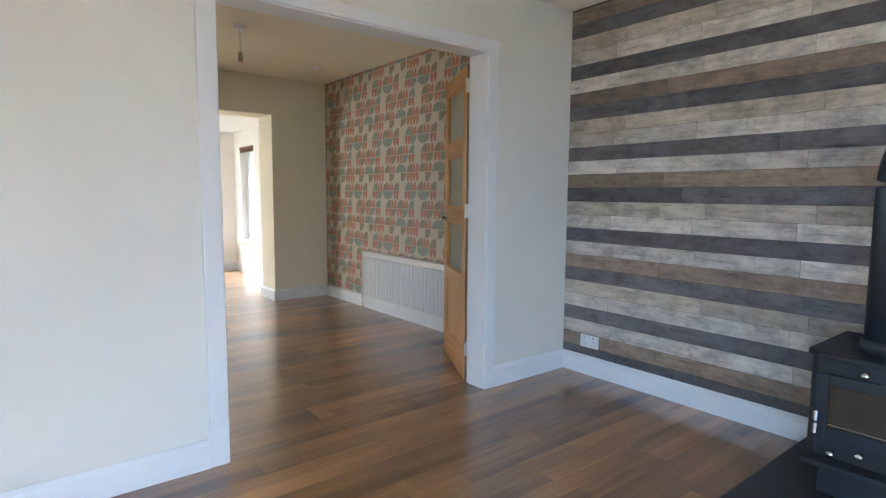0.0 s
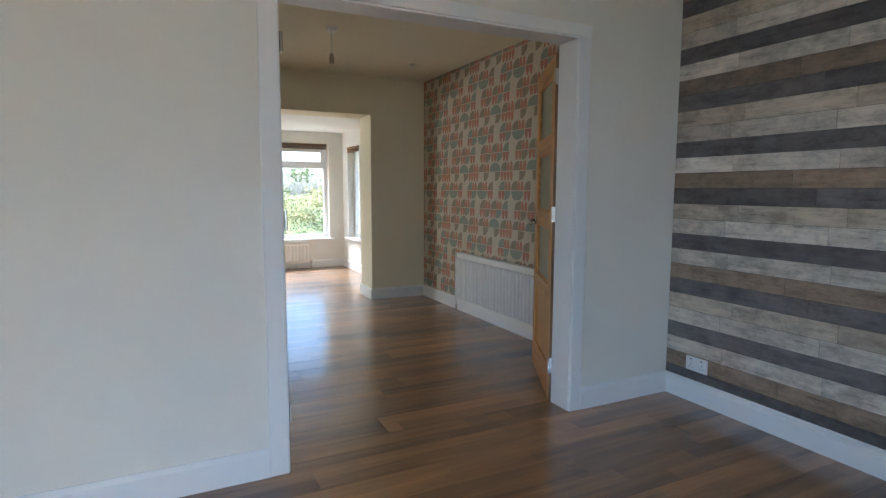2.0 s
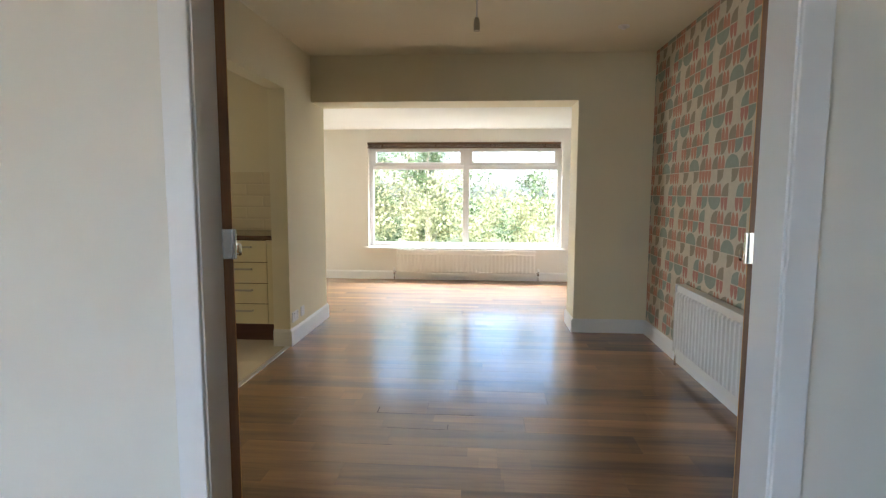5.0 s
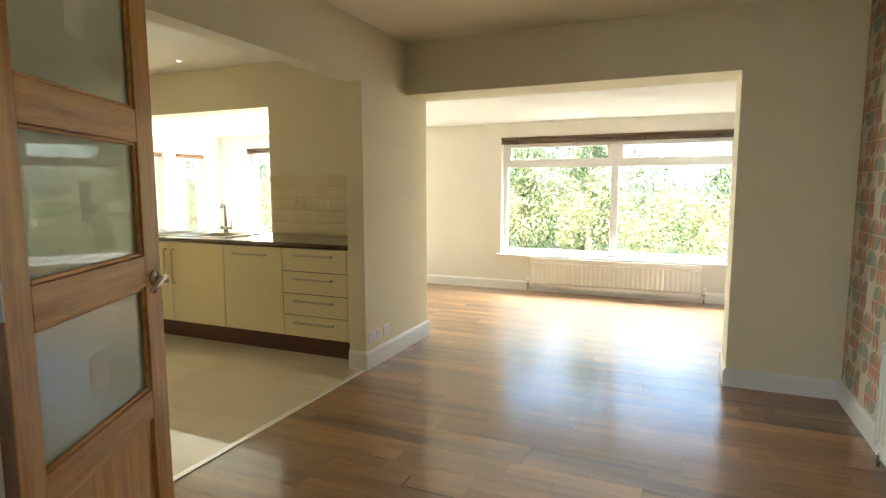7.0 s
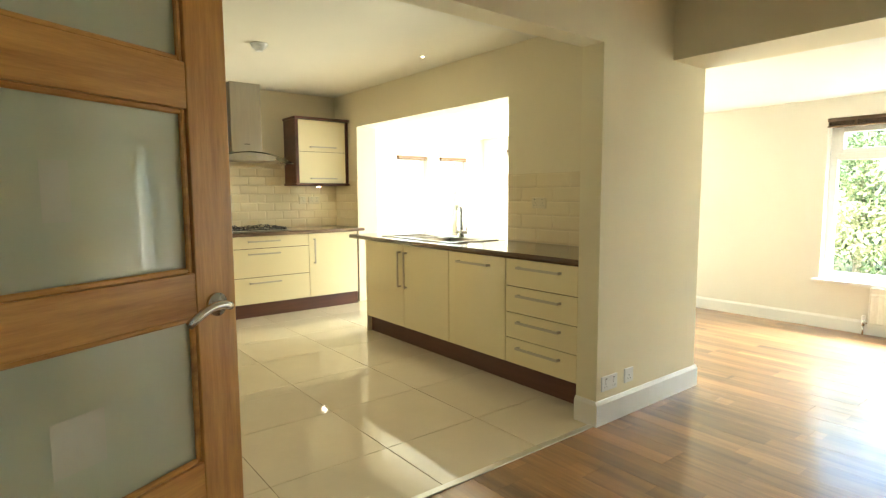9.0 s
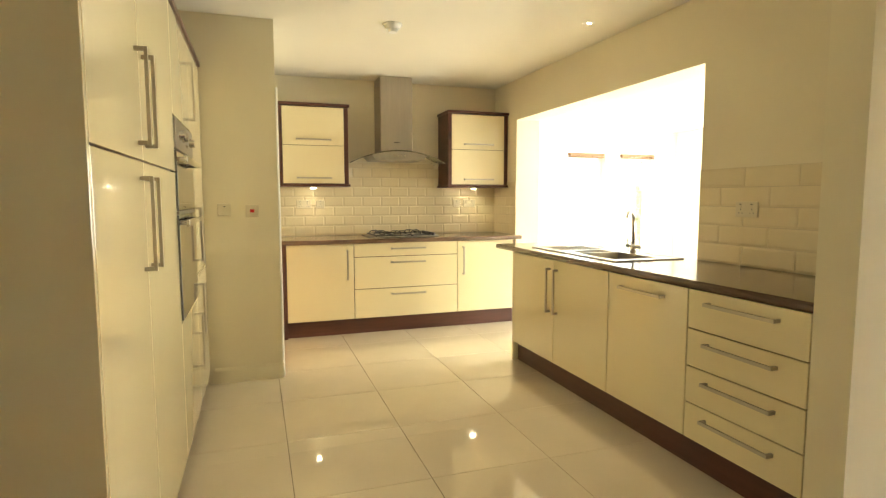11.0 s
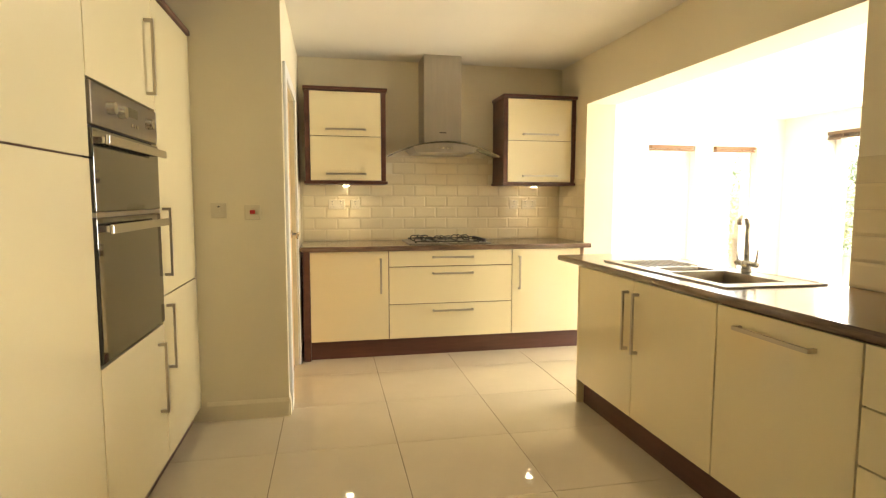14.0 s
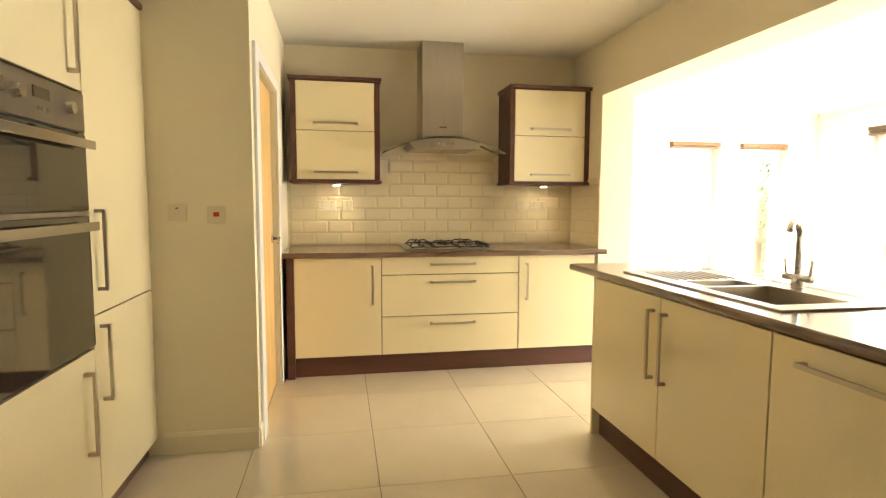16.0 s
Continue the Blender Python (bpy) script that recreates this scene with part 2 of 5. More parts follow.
def satin_glass_material():
    """Etched glass with a smooth face: glows softly through, mirrors faintly."""
    m, n, l, b = nodes_of("satin_door_glass")
    mp = mapped(n, l, (1, 1, 1))
    t = noise_of(n, l, mp.outputs[0], 2.0)
    r = ramp_of(n, l, t.outputs[0], [(0.3, (0.68, 0.71, 0.58)), (0.7, (0.74, 0.77, 0.63))])
    tr = n.new("ShaderNodeBsdfTranslucent")
    mx = n.new("ShaderNodeMixShader")
    l.new(r.outputs[0], b.inputs["Base Color"])
    l.new(r.outputs[0], tr.inputs[0])
    b.inputs["Roughness"].default_value = 0.02
    b.inputs["IOR"].default_value = 2.0
    mx.inputs[0].default_value = 0.4
    l.new(b.outputs[0], mx.inputs[1])
    l.new(tr.outputs[0], mx.inputs[2])
    l.new(mx.outputs[0], n["Material Output"].inputs["Surface"])
    return m


def glow(name, colour, strength):
    m, n, l, b = nodes_of(name)
    b.inputs["Base Color"].default_value = (*colour, 1)
    b.inputs["Emission Color"].default_value = (*colour, 1)
    b.inputs["Emission Strength"].default_value = strength
    return m


GLASS = glass_material()
TINTED = glass_material()
TINTED.name = "canopy_glass"
TINTED.node_tree.nodes["Principled BSDF"].inputs["Base Color"].default_value = (0.86, 0.89, 0.86, 1)
SATIN_GLASS = satin_glass_material()
LAMP_GLOW = glow("lit_lamp_face", (1.0, 0.86, 0.62), 9)


def math_node(n, l, op, a, b=None, c=None):
    k = n.new("ShaderNodeMath")
    k.operation = op
    for i, v in enumerate((a, b, c)):
        if v is None:
            continue
        if isinstance(v, (int, float)):
            k.inputs[i].default_value = v
        else:
            l.new(v, k.inputs[i])
    return k.outputs[0]


def petal_wallpaper():
    """Retro petals in coral, olive and teal on cream: domes stand on thin lines, drops hang from them; the design repeats every three lines."""
    m, n, l, b = nodes_of("petal_wallpaper")
    tc, sp = n.new("ShaderNodeTexCoord"), n.new("ShaderNodeSeparateXYZ")
    l.new(tc.outputs["Object"], sp.inputs[0])
    wob = noise_of(n, l, tc.outputs["Object"], 14.0, 2)
    sway = math_node(n, l, 'MULTIPLY_ADD', wob.outputs[0], 0.02, -0.01)
    cw, ch = 0.1, 0.0865
    u = math_node(n, l, 'DIVIDE', math_node(n, l, 'SUBTRACT', math_node(n, l, 'ADD', sway, 33.55), sp.outputs["Y"]), cw)
    v = math_node(n, l, 'DIVIDE', math_node(n, l, 'ADD', sp.outputs["Z"], 6 * 5 * ch - 1.255), ch)
    line = math_node(n, l, 'FLOOR', math_node(n, l, 'MULTIPLY', math_node(n, l, 'ADD', v, 1.0), 0.5))
    u = math_node(n, l, 'MULTIPLY_ADD', math_node(n, l, 'MODULO', line, 3), 1.7, u)
    slot = math_node(n, l, 'MODULO', math_node(n, l, 'FLOOR', u), 6)
    row = math_node(n, l, 'MODULO', math_node(n, l, 'FLOOR', v), 6)
    fu, fv = math_node(n, l, 'FRACT', u), math_node(n, l, 'FRACT', v)
    paper = (0.56, 0.49, 0.365)
    dye = {"C": (0.46, 0.20, 0.12), "R": (0.43, 0.17, 0.12), "O": (0.28, 0.23, 0.15), "T": (0.25, 0.285, 0.215), "N": paper}
    rows = ("CONTCO", "CNONOC", "COCTTO", "TRNCOC", "CTNOCO", "TRNRTT")
    colour = flame = None
    for k, code in enumerate(rows):
        r = n.new("ShaderNodeValToRGB")
        r.color_ramp.interpolation = 'CONSTANT'
        e = r.color_ramp.elements
        e[0].color = (*dye[code[0]], 1.0 if code[0] in "CR" else 0.0)
        e[1].position, e[1].color = 1 / 6, (*dye[code[1]], 1.0 if code[1] in "CR" else 0.0)
        for q in range(2, 6):
            e.new(q / 6).color = (*dye[code[q]], 1.0 if code[q] in "CR" else 0.0)
        l.new(math_node(n, l, 'DIVIDE', math_node(n, l, 'ADD', slot, 0.5), 6), r.inputs[0])
        if colour is None:
            colour, flame = r.outputs["Color"], r.outputs["Alpha"]
            continue
        here = math_node(n, l, 'COMPARE', row, k, 0.2)
        mx = n.new("ShaderNodeMix")
        mx.data_type = 'RGBA'
        l.new(here, mx.inputs["Factor"])
        l.new(colour, mx.inputs["A"])
        l.new(r.outputs["Color"], mx.inputs["B"])
        away = math_node(n, l, 'SUBTRACT', 1.0, here)
        flame = math_node(n, l, 'ADD', math_node(n, l, 'MULTIPLY', flame, away), math_node(n, l, 'MULTIPLY', r.outputs["Alpha"], here))
        colour = mx.outputs["Result"]
    # broad petals are quarter rounds, turned left and right by turns; flames are narrow and pointed
    odd_slot = math_node(n, l, 'MODULO', slot, 2)
    quarter = math_node(n, l, 'ABSOLUTE', math_node(n, l, 'SUBTRACT', odd_slot, fu))
    half = math_node(n, l, 'FRACT', math_node(n, l, 'MULTIPLY', fu, 2.0))
    middle = math_node(n, l, 'MULTIPLY', math_node(n, l, 'ABSOLUTE', math_node(n, l, 'SUBTRACT', half, 0.5)), 2.0)
    px = math_node(n, l, 'ADD', math_node(n, l, 'MULTIPLY', middle, flame), math_node(n, l, 'MULTIPLY', quarter, math_node(n, l, 'SUBTRACT', 1.0, flame)))
    odd_row = math_node(n, l, 'MODULO', row, 2)
    py = math_node(n, l, 'ABSOLUTE', math_node(n, l, 'SUBTRACT', odd_row, fv))
    above = math_node(n, l, 'GREATER_THAN', py, 0.035)
    d = math_node(n, l, 'ADD', math_node(n, l, 'POWER', math_node(n, l, 'DIVIDE', px, 0.93), 2.0), math_node(n, l, 'POWER', math_node(n, l, 'DIVIDE', py, 0.97), 2.6))
    inside = math_node(n, l, 'MULTIPLY', math_node(n, l, 'LESS_THAN', d, 1.0), above)
    mix = n.new("ShaderNodeMix")
    mix.data_type = 'RGBA'
    mix.inputs["A"].default_value = (*paper, 1)
    l.new(inside, mix.inputs["Factor"])
    l.new(colour, mix.inputs["B"])
    nz = noise_of(n, l, tc.outputs["Object"], 240.0, 3)
    blot = noise_of(n, l, tc.outputs["Object"], 22.0, 4)
    hs = n.new("ShaderNodeHueSaturation")
    mr = n.new("ShaderNodeMapRange")
    mr.inputs["To Min"].default_value, mr.inputs["To Max"].default_value = 0.72, 1.28
    l.new(math_node(n, l, 'MULTIPLY_ADD', blot.outputs[0], 0.6, math_node(n, l, 'MULTIPLY', nz.outputs[0], 0.4)), mr.inputs[0])
    l.new(mr.outputs[0], hs.inputs["Value"])
    l.new(mix.outputs["Result"], hs.inputs["Color"])
    l.new(hs.outputs[0], b.inputs["Base Color"])
    b.inputs["Roughness"].default_value = 0.6
    bump_of(n, l, nz.outputs[0], b, 0.15, 0.001)
    return m


PETALS = petal_wallpaper()


def board_material(name, dark, light):
    """Weathered board: streaks along y, worn patches."""
    m, n, l, b = nodes_of(name)
    info = n.new("ShaderNodeObjectInfo")
    mp = mapped(n, l, (1, 3.0, 42.0))
    add = n.new("ShaderNodeVectorMath")
    add.operation = 'MULTIPLY_ADD'
    add.inputs[1].default_value = (17.0, 43.0, 31.0)
    l.new(info.outputs["Random"], add.inputs[0])
    l.new(mp.outputs[0], add.inputs[2])
    a = noise_of(n, l, add.outputs[0], 1.2, 9, 0.68)
    mp2 = mapped(n, l, (1, 4.0, 9.0))
    c = noise_of(n, l, mp2.outputs[0], 1.6, 4)
    f = math_node(n, l, 'MULTIPLY_ADD', c.outputs[0], 0.45, math_node(n, l, 'MULTIPLY', a.outputs[0], 0.75))
    mid = [x * 0.35 + y * 0.65 for x, y in zip(dark, light)]
    r = ramp_of(n, l, f, [(0.41, dark), (0.50, mid), (0.72, light)])
    hs, mr = n.new("ShaderNodeHueSaturation"), n.new("ShaderNodeMapRange")
    mr.inputs["To Min"].default_value, mr.inputs["To Max"].default_value = 0.72, 1.1
    l.new(info.outputs["Random"], mr.inputs[0])
    # worn and stained blotches, drawn out along the board
    mp3 = mapped(n, l, (1, 7.0, 13.0))
    add3 = n.new("ShaderNodeVectorMath")
    add3.operation = 'MULTIPLY_ADD'
    add3.inputs[1].default_value = (11.0, 71.0, 53.0)
    l.new(info.outputs["Random"], add3.inputs[0])
    l.new(mp3.outputs[0], add3.inputs[2])
    w = noise_of(n, l, add3.outputs[0], 1.0, 8, 0.75)
    wear = n.new("ShaderNodeMapRange")
    wear.inputs["From Min"].default_value, wear.inputs["From Max"].default_value = 0.36, 0.56
    wear.inputs["To Min"].default_value, wear.inputs["To Max"].default_value = 0.56, 1.0
    l.new(w.outputs[0], wear.inputs[0])
    l.new(math_node(n, l, 'MULTIPLY', mr.outputs[0], wear.outputs[0]), hs.inputs["Value"])
    l.new(r.outputs[0], hs.inputs["Color"])
    l.new(hs.outputs[0], b.inputs["Base Color"])
    b.inputs["Roughness"].default_value = 0.6
    return m


BOARD_TAN = board_material("board_weathered_tan", (0.19, 0.15, 0.105), (0.60, 0.51, 0.385))
BOARD_PALE = board_material("board_weathered_pale", (0.24, 0.20, 0.155), (0.78, 0.70, 0.58))
BOARD_BROWN = board_material("board_weathered_brown", (0.14, 0.098, 0.064), (0.37, 0.275, 0.185))
BOARD_GREY = board_material("board_weathered_grey", (0.065, 0.056, 0.052), (0.20, 0.178, 0.168))


def leaf_material(name, a, b_):
    m, n, l, b = nodes_of(name)
    g = n.new("ShaderNodeNewGeometry")
    r = ramp_of(n, l, g.outputs["Random Per Island"], [(0.0, a), (1.0, b_)])
    l.new(r.outputs[0], b.inputs["Base Color"])
    b.inputs["Roughness"].default_value = 0.45
    tr, mx = n.new("ShaderNodeBsdfTranslucent"), n.new("ShaderNodeMixShader")
    l.new(r.outputs[0], tr.inputs[0])
    mx.inputs[0].default_value = 0.35
    l.new(b.outputs[0], mx.inputs[1])
    l.new(tr.outputs[0], mx.inputs[2])
    l.new(mx.outputs[0], n["Material Output"].inputs["Surface"])
    return m


LEAF_DARK = leaf_material("leaf_dark_green", (0.035, 0.065, 0.026), (0.13, 0.19, 0.075))
LEAF_LIGHT = leaf_material("leaf_yellow_green", (0.15, 0.165, 0.08), (0.36, 0.36, 0.20))
BARK = mat("bark", (0.34, 0.29, 0.23), 0.9, vary=0.3, scale=8, grain=60, bump=0.6, stretch=(4, 4, 1))
GRASS = mat("lawn", (0.12, 0.14, 0.06), 0.9, vary=0.3, scale=1.5, grain=80, bump=0.8)
BRICKISH = mat("fence_timber", (0.22, 0.15, 0.09), 0.8, vary=0.2, scale=5, grain=50, bump=0.3, stretch=(4, 4, 1))

# ---- building blocks ----
base = {}


def link(name, bm, material, smooth=False):
    me = bpy.data.meshes.new(name)
    bm.to_mesh(me)
    bm.free()
    if material:
        me.materials.append(material)
    if smooth:
        for p in me.polygons:
            p.use_smooth = True
    return new(name, me)


def setting(name, bm, material, label, category):
    ob = tagged(link(name, bm, material), label, category, kind="structure")
    base[ob] = Vector((0, 0, 0))
    return ob


def thing(name, at, label, category, group="", kind=""):
    ob = new(name)
    ob.empty_display_size = 0.1
    ob.location = at
    base[ob] = Vector(at)
    return tagged(ob, label, category, group, kind)


def part(name, bm, material, parent, label="", smooth=False, turn=None):
    if turn:
        bmesh.ops.transform(bm, matrix=turn, verts=bm.verts)
    bmesh.ops.translate(bm, vec=-base[parent], verts=bm.verts)
    ob = link(name, bm, material, smooth)
    ob.parent = parent
    base[ob] = base[parent]
    if label:
        ob["label"] = label
    return ob


def box(x0, x1, y0, y1, z0, z1, bevel=0.0, into=None, seg=2):
    bm = into or bmesh.new()
    x0, x1, y0, y1, z0, z1 = min(x0, x1), max(x0, x1), min(y0, y1), max(y0, y1), min(z0, z1), max(z0, z1)
    v = [bm.verts.new(p) for p in ((x0, y0, z0), (x1, y0, z0), (x1, y1, z0), (x0, y1, z0), (x0, y0, z1), (x1, y0, z1), (x1, y1, z1), (x0, y1, z1))]
    fs = [bm.faces.new([v[i] for i in f]) for f in ((3, 2, 1, 0), (4, 5, 6, 7), (0, 1, 5, 4), (1, 2, 6, 5), (2, 3, 7, 6), (3, 0, 4, 7))]
    if bevel:
        edges = {e for f in fs for e in f.edges}
        bmesh.ops.bevel(bm, geom=list(edges), offset=bevel, segments=seg, affect='EDGES', profile=0.5)
    return bm


def rod(p0, p1, r, r2=None, seg=14, into=None):
    bm = into or bmesh.new()
    p0, p1 = Vector(p0), Vector(p1)
    q = (p1 - p0).to_track_quat('Z', 'Y').to_matrix().to_4x4()
    m = Matrix.Translation((p0 + p1) / 2) @ q
    bmesh.ops.create_cone(bm, cap_ends=True, segments=seg, radius1=r, radius2=r if r2 is None else r2, depth=(p1 - p0).length, matrix=m)
    return bm


def tube(points, r, seg=10, into=None):
    """A round bar swept along points."""
    bm = into or bmesh.new()
    pts = [Vector(p) for p in points]
    rings = []
    up = Vector((0.013, 0.021, 1)).normalized()
    for i, p in enumerate(pts):
        d = (pts[min(i + 1, len(pts) - 1)] - pts[max(i - 1, 0)]).normalized()
        a = d.cross(up)
        if a.length < 0.05:
            a = d.cross(Vector((1, 0, 0)))
        a.normalize()
        b = d.cross(a)
        rings.append([bm.verts.new(p + (a * math.cos(k * math.tau / seg) + b * math.sin(k * math.tau / seg)) * r) for k in range(seg)])
    for s, e in zip(rings, rings[1:]):
        for k in range(seg):
            bm.faces.new((s[k], s[(k + 1) % seg], e[(k + 1) % seg], e[k]))
    bm.faces.new(list(reversed(rings[0])))
    bm.faces.new(rings[-1])
    bmesh.ops.recalc_face_normals(bm, faces=bm.faces)
    return bm


def wall(axis, a0, a1, t0, t1, z0, z1, holes=()):
    """An upright wall along x or y with openings right through it: holes (from, to, bottom, top)."""
    bm = bmesh.new()
    us = sorted({a0, a1, *(h[0] for h in holes), *(h[1] for h in holes)})
    vs = sorted({z0, z1, *(h[2] for h in holes), *(h[3] for h in holes)})
    us, vs = [u for u in us if a0 <= u <= a1], [v for v in vs if z0 <= v <= z1]

    def solid(i, j):
        if not (0 <= i < len(us) - 1 and 0 <= j < len(vs) - 1):
            return False
        cu, cv = (us[i] + us[i + 1]) / 2, (vs[j] + vs[j + 1]) / 2
        return not any(h[0] < cu < h[1] and h[2] < cv < h[3] for h in holes)

    def quad(*pts):
        bm.faces.new([bm.verts.new((u, t, z) if axis == "x" else (t, u, z)) for u, t, z in pts])

    for i in range(len(us) - 1):
        for j in range(len(vs) - 1):
            if not solid(i, j):
                continue
            u0, u1, v0, v1 = us[i], us[i + 1], vs[j], vs[j + 1]
            quad((u0, t0, v0), (u1, t0, v0), (u1, t0, v1), (u0, t0, v1))
            quad((u0, t1, v0), (u1, t1, v0), (u1, t1, v1), (u0, t1, v1))
            if not solid(i - 1, j):
                quad((u0, t0, v0), (u0, t1, v0), (u0, t1, v1), (u0, t0, v1))
            if not solid(i + 1, j):
                quad((u1, t0, v0), (u1, t1, v0), (u1, t1, v1), (u1, t0, v1))
            if not solid(i, j - 1):
                quad((u0, t0, v0), (u1, t0, v0), (u1, t1, v0), (u0, t1, v0))
            if not solid(i, j + 1):
                quad((u0, t0, v1), (u1, t0, v1), (u1, t1, v1), (u0, t1, v1))
    bmesh.ops.remove_doubles(bm, verts=bm.verts, dist=1e-5)
    bmesh.ops.recalc_face_normals(bm, faces=bm.faces)
    return bm


# ---- plan ----
X_E, X_W = -0.04, -7.72            # dining room east wall, kitchen west wall
Y_L, X_L = 0.135, 0.028             # living room faces of the partition and the stove wall
Y_P = 0.28                          # back of the partition between living room and dining room
Y_B, Y_X = 3.71, 4.10               # old outer wall
Y_N = 6.63                          # extension's garden wall
X_P0, X_P1 = -3.25, -3.11           # pier and header between kitchen and dining room
Y_PIER = 3.03
Y_K = 3.83                          # kitchen's north wall
X_S = -8.02                         # sunroom's west wall
Z_L, Z_B, Z_K, Z_X = 2.46, 2.50, 2.51, 2.17    # ceilings
OP0, OP1, OPZ = -2.330, -0.737, 2.085  # double door opening
Z_BEAM = 2.09
WIN = (-3.20, -0.415, 0.475, 1.96)    # garden window
SWIN = (-7.47, -5.15, 0.25, 1.97)   # sunroom window to the garden
HATCH = (-7.17, -4.622, 0.0, 2.10)

setting("wall_partition", wall("x", -7.9, 0.2, Y_L, Y_P, 0, 2.7, [(OP0, OP1, 0, OPZ)]), PARTITION_PAINT, "cream painted partition wall with a wide doorway", "wall")
setting("wall_east_living", wall("y", -5.2, Y_L, X_L, 0.2, 0, 2.7), WALL_WHITE, "wall behind weathered board cladding", "wall")
setting("wall_east_dining", wall("y", Y_P, Y_X, X_E, 0.15, 0, 2.7), PETALS, "dining wall papered with coral and sage petals", "wall")
setting("wall_east_extension", wall("y", Y_X, Y_N, -0.18, 0.15, 0, 2.5, [(5.75, 6.35, 0.50, 1.92)]), EXTENSION_PAINT, "cream extension side wall with a narrow window", "wall")
setting("wall_old_outer", wall("x", X_P1, X_E, Y_B, Y_X, 0, 2.7, [(X_P1, -0.694, 0, Z_BEAM)]), DINING_PAINT, "cream wall and beam over the wide extension opening", "wall")
setting("wall_pier", wall("y", Y_PIER, Y_X, X_P0, X_P1, 0, 2.7), DINING_PAINT, "cream painted pier between kitchen and dining room", "wall")
setting("wall_header", wall("y", Y_P, Y_PIER, X_P0, X_P1, Z_BEAM, 2.7), DINING_PAINT, "cream header over the kitchen opening", "wall")
setting("wall_north_kitchen", wall("x", -7.9, X_P0, Y_K, Y_X, 0, 2.7, [HATCH]), KITCHEN_PAINT, "cream kitchen wall with a wide opening to the sunroom", "wall")
setting("wall_west_kitchen", wall("y", Y_P, Y_K, -7.9, X_W, 0, 2.7), KITCHEN_PAINT, "cream painted kitchen end wall", "wall")
setting("wall_kitchen_door", wall("x", X_W, -6.08, 1.25, 1.385, 0, 2.7, [(-6.98, -6.15, 0, 2.0)]), KITCHEN_PAINT, "cream kitchen wall with a doorway", "wall")
setting("wall_kitchen_return", wall("y", Y_P, 1.385, -6.08, -5.96, 0, 2.7), KITCHEN_PAINT, "short cream return wall beside the tall units", "wall")
setting("wall_north_extension", wall("x", -8.2, 0.15, Y_N, 6.9, 0, 2.5, [WIN, SWIN]), EXTENSION_PAINT, "cream garden wall with wide windows", "wall")
setting("wall_west_sunroom", wall("y", Y_X, Y_N, -8.2, X_S, 0, 2.5, [(4.95, 5.52, 0.3, 1.86), (5.73, 6.29, 0.3, 1.86)]), EXTENSION_PAINT, "cream sunroom end wall with two narrow windows", "wall")
setting("wall_south_sunroom", wall("x", -8.2, -7.9, 3.9, Y_X, 0, 2.5), WALL_PAINT, "short cream sunroom wall", "wall")
setting("wall_south_living", wall("x", -4.9, X_L, -5.2, -5.0, 0, 2.7, [(-4.5, -2.6, 0.5, 2.05)]), WALL_WHITE, "off-white living room wall with a window", "wall")
setting("wall_west_living", wall("y", -5.0, Y_L, -4.9, -4.7, 0, 2.7, [(-4.4, -2.2, 0.5, 2.05)]), WALL_PAINT, "cream living room wall with a wide window", "wall")
setting("ceiling_living", box(-4.7, X_L, -5.0, Y_L, Z_L, 2.65), CEIL_PAINT, "off-white painted living room ceiling", "ceiling")
setting("ceiling_dining", box(X_P1, X_E, Y_P, Y_B, Z_B, 2.7), DINING_CEILING, "cream painted dining room ceiling", "ceiling")
setting("ceiling_kitchen", box(X_W, X_P0, Y_P, Y_K, Z_K, 2.7), CEIL_PAINT, "off-white painted kitchen ceiling", "ceiling")
setting("ceiling_extension", box(X_S, -0.18, Y_X, Y_N, Z_X, 2.5), EXTENSION_CEILING, "white low extension ceiling", "ceiling")
setting("ground", box(-150, 150, -150, 150, -0.6, -0.2), GRASS, "mown green garden lawn", "ground")
slab = box(-8.2, 0.2, -5.2, 6.9, -0.35, -0.014)
setting("foundation", slab, SUBFLOOR, "dark floor slab under the boards", "foundation")
floor = setting("floor", box(-4.7, X_L, -5.0, Y_N, -0.014, -0.012), SUBFLOOR, "glossy walnut laminate plank floor", "floor")
floor_kitchen = setting("floor_kitchen", box(X_S, X_P0 + 0.07, Y_P, Y_N, -0.0135, -0.004), TILE_GROUT, "polished cream porcelain tile floor", "floor")

# ---- trim ----


def skirting(name, axis, a0, a1, face, out, h=0.125, d=0.018, material=None):
    """A moulded board along a wall; out: +1 or -1, the side that it stands on."""
    bm = bmesh.new()
    prof = [(0, 0), (d, 0), (d, h - 0.02), (d * 0.55, h - 0.006), (d * 0.35, h), (0, h)]
    ends = []
    for a in (a0, a1):
        ends.append([bm.verts.new((a, face + out * t, z) if axis == "x" else (face + out * t, a, z)) for t, z in prof])
    k = len(prof)
    for i in range(k):
        bm.faces.new((ends[0][i], ends[0][(i + 1) % k], ends[1][(i + 1) % k], ends[1][i]))
    bm.faces.new(ends[0])
    bm.faces.new(list(reversed(ends[1])))
    bmesh.ops.recalc_face_normals(bm, faces=bm.faces)
    return setting(name, bm, material or GLOSS_WHITE, "painted moulded skirting board", "skirting")


skirting("baseboard_1", "x", -4.7, OP0 - 0.0705, Y_L, -1, 0.13)
skirting("baseboard_2", "x", OP1 + 0.0665, X_L - 0.018, Y_L, -1, 0.13)
skirting("baseboard_3", "y", -5.0, Y_L, X_L, -1, 0.115)
skirting("baseboard_4", "y", Y_P, Y_B, X_E, -1)
skirting("baseboard_5", "x", -0.694, X_E - 0.018, Y_B, -1)
skirting("baseboard_6", "y", Y_B - 0.018, Y_X + 0.018, -0.694, -1)
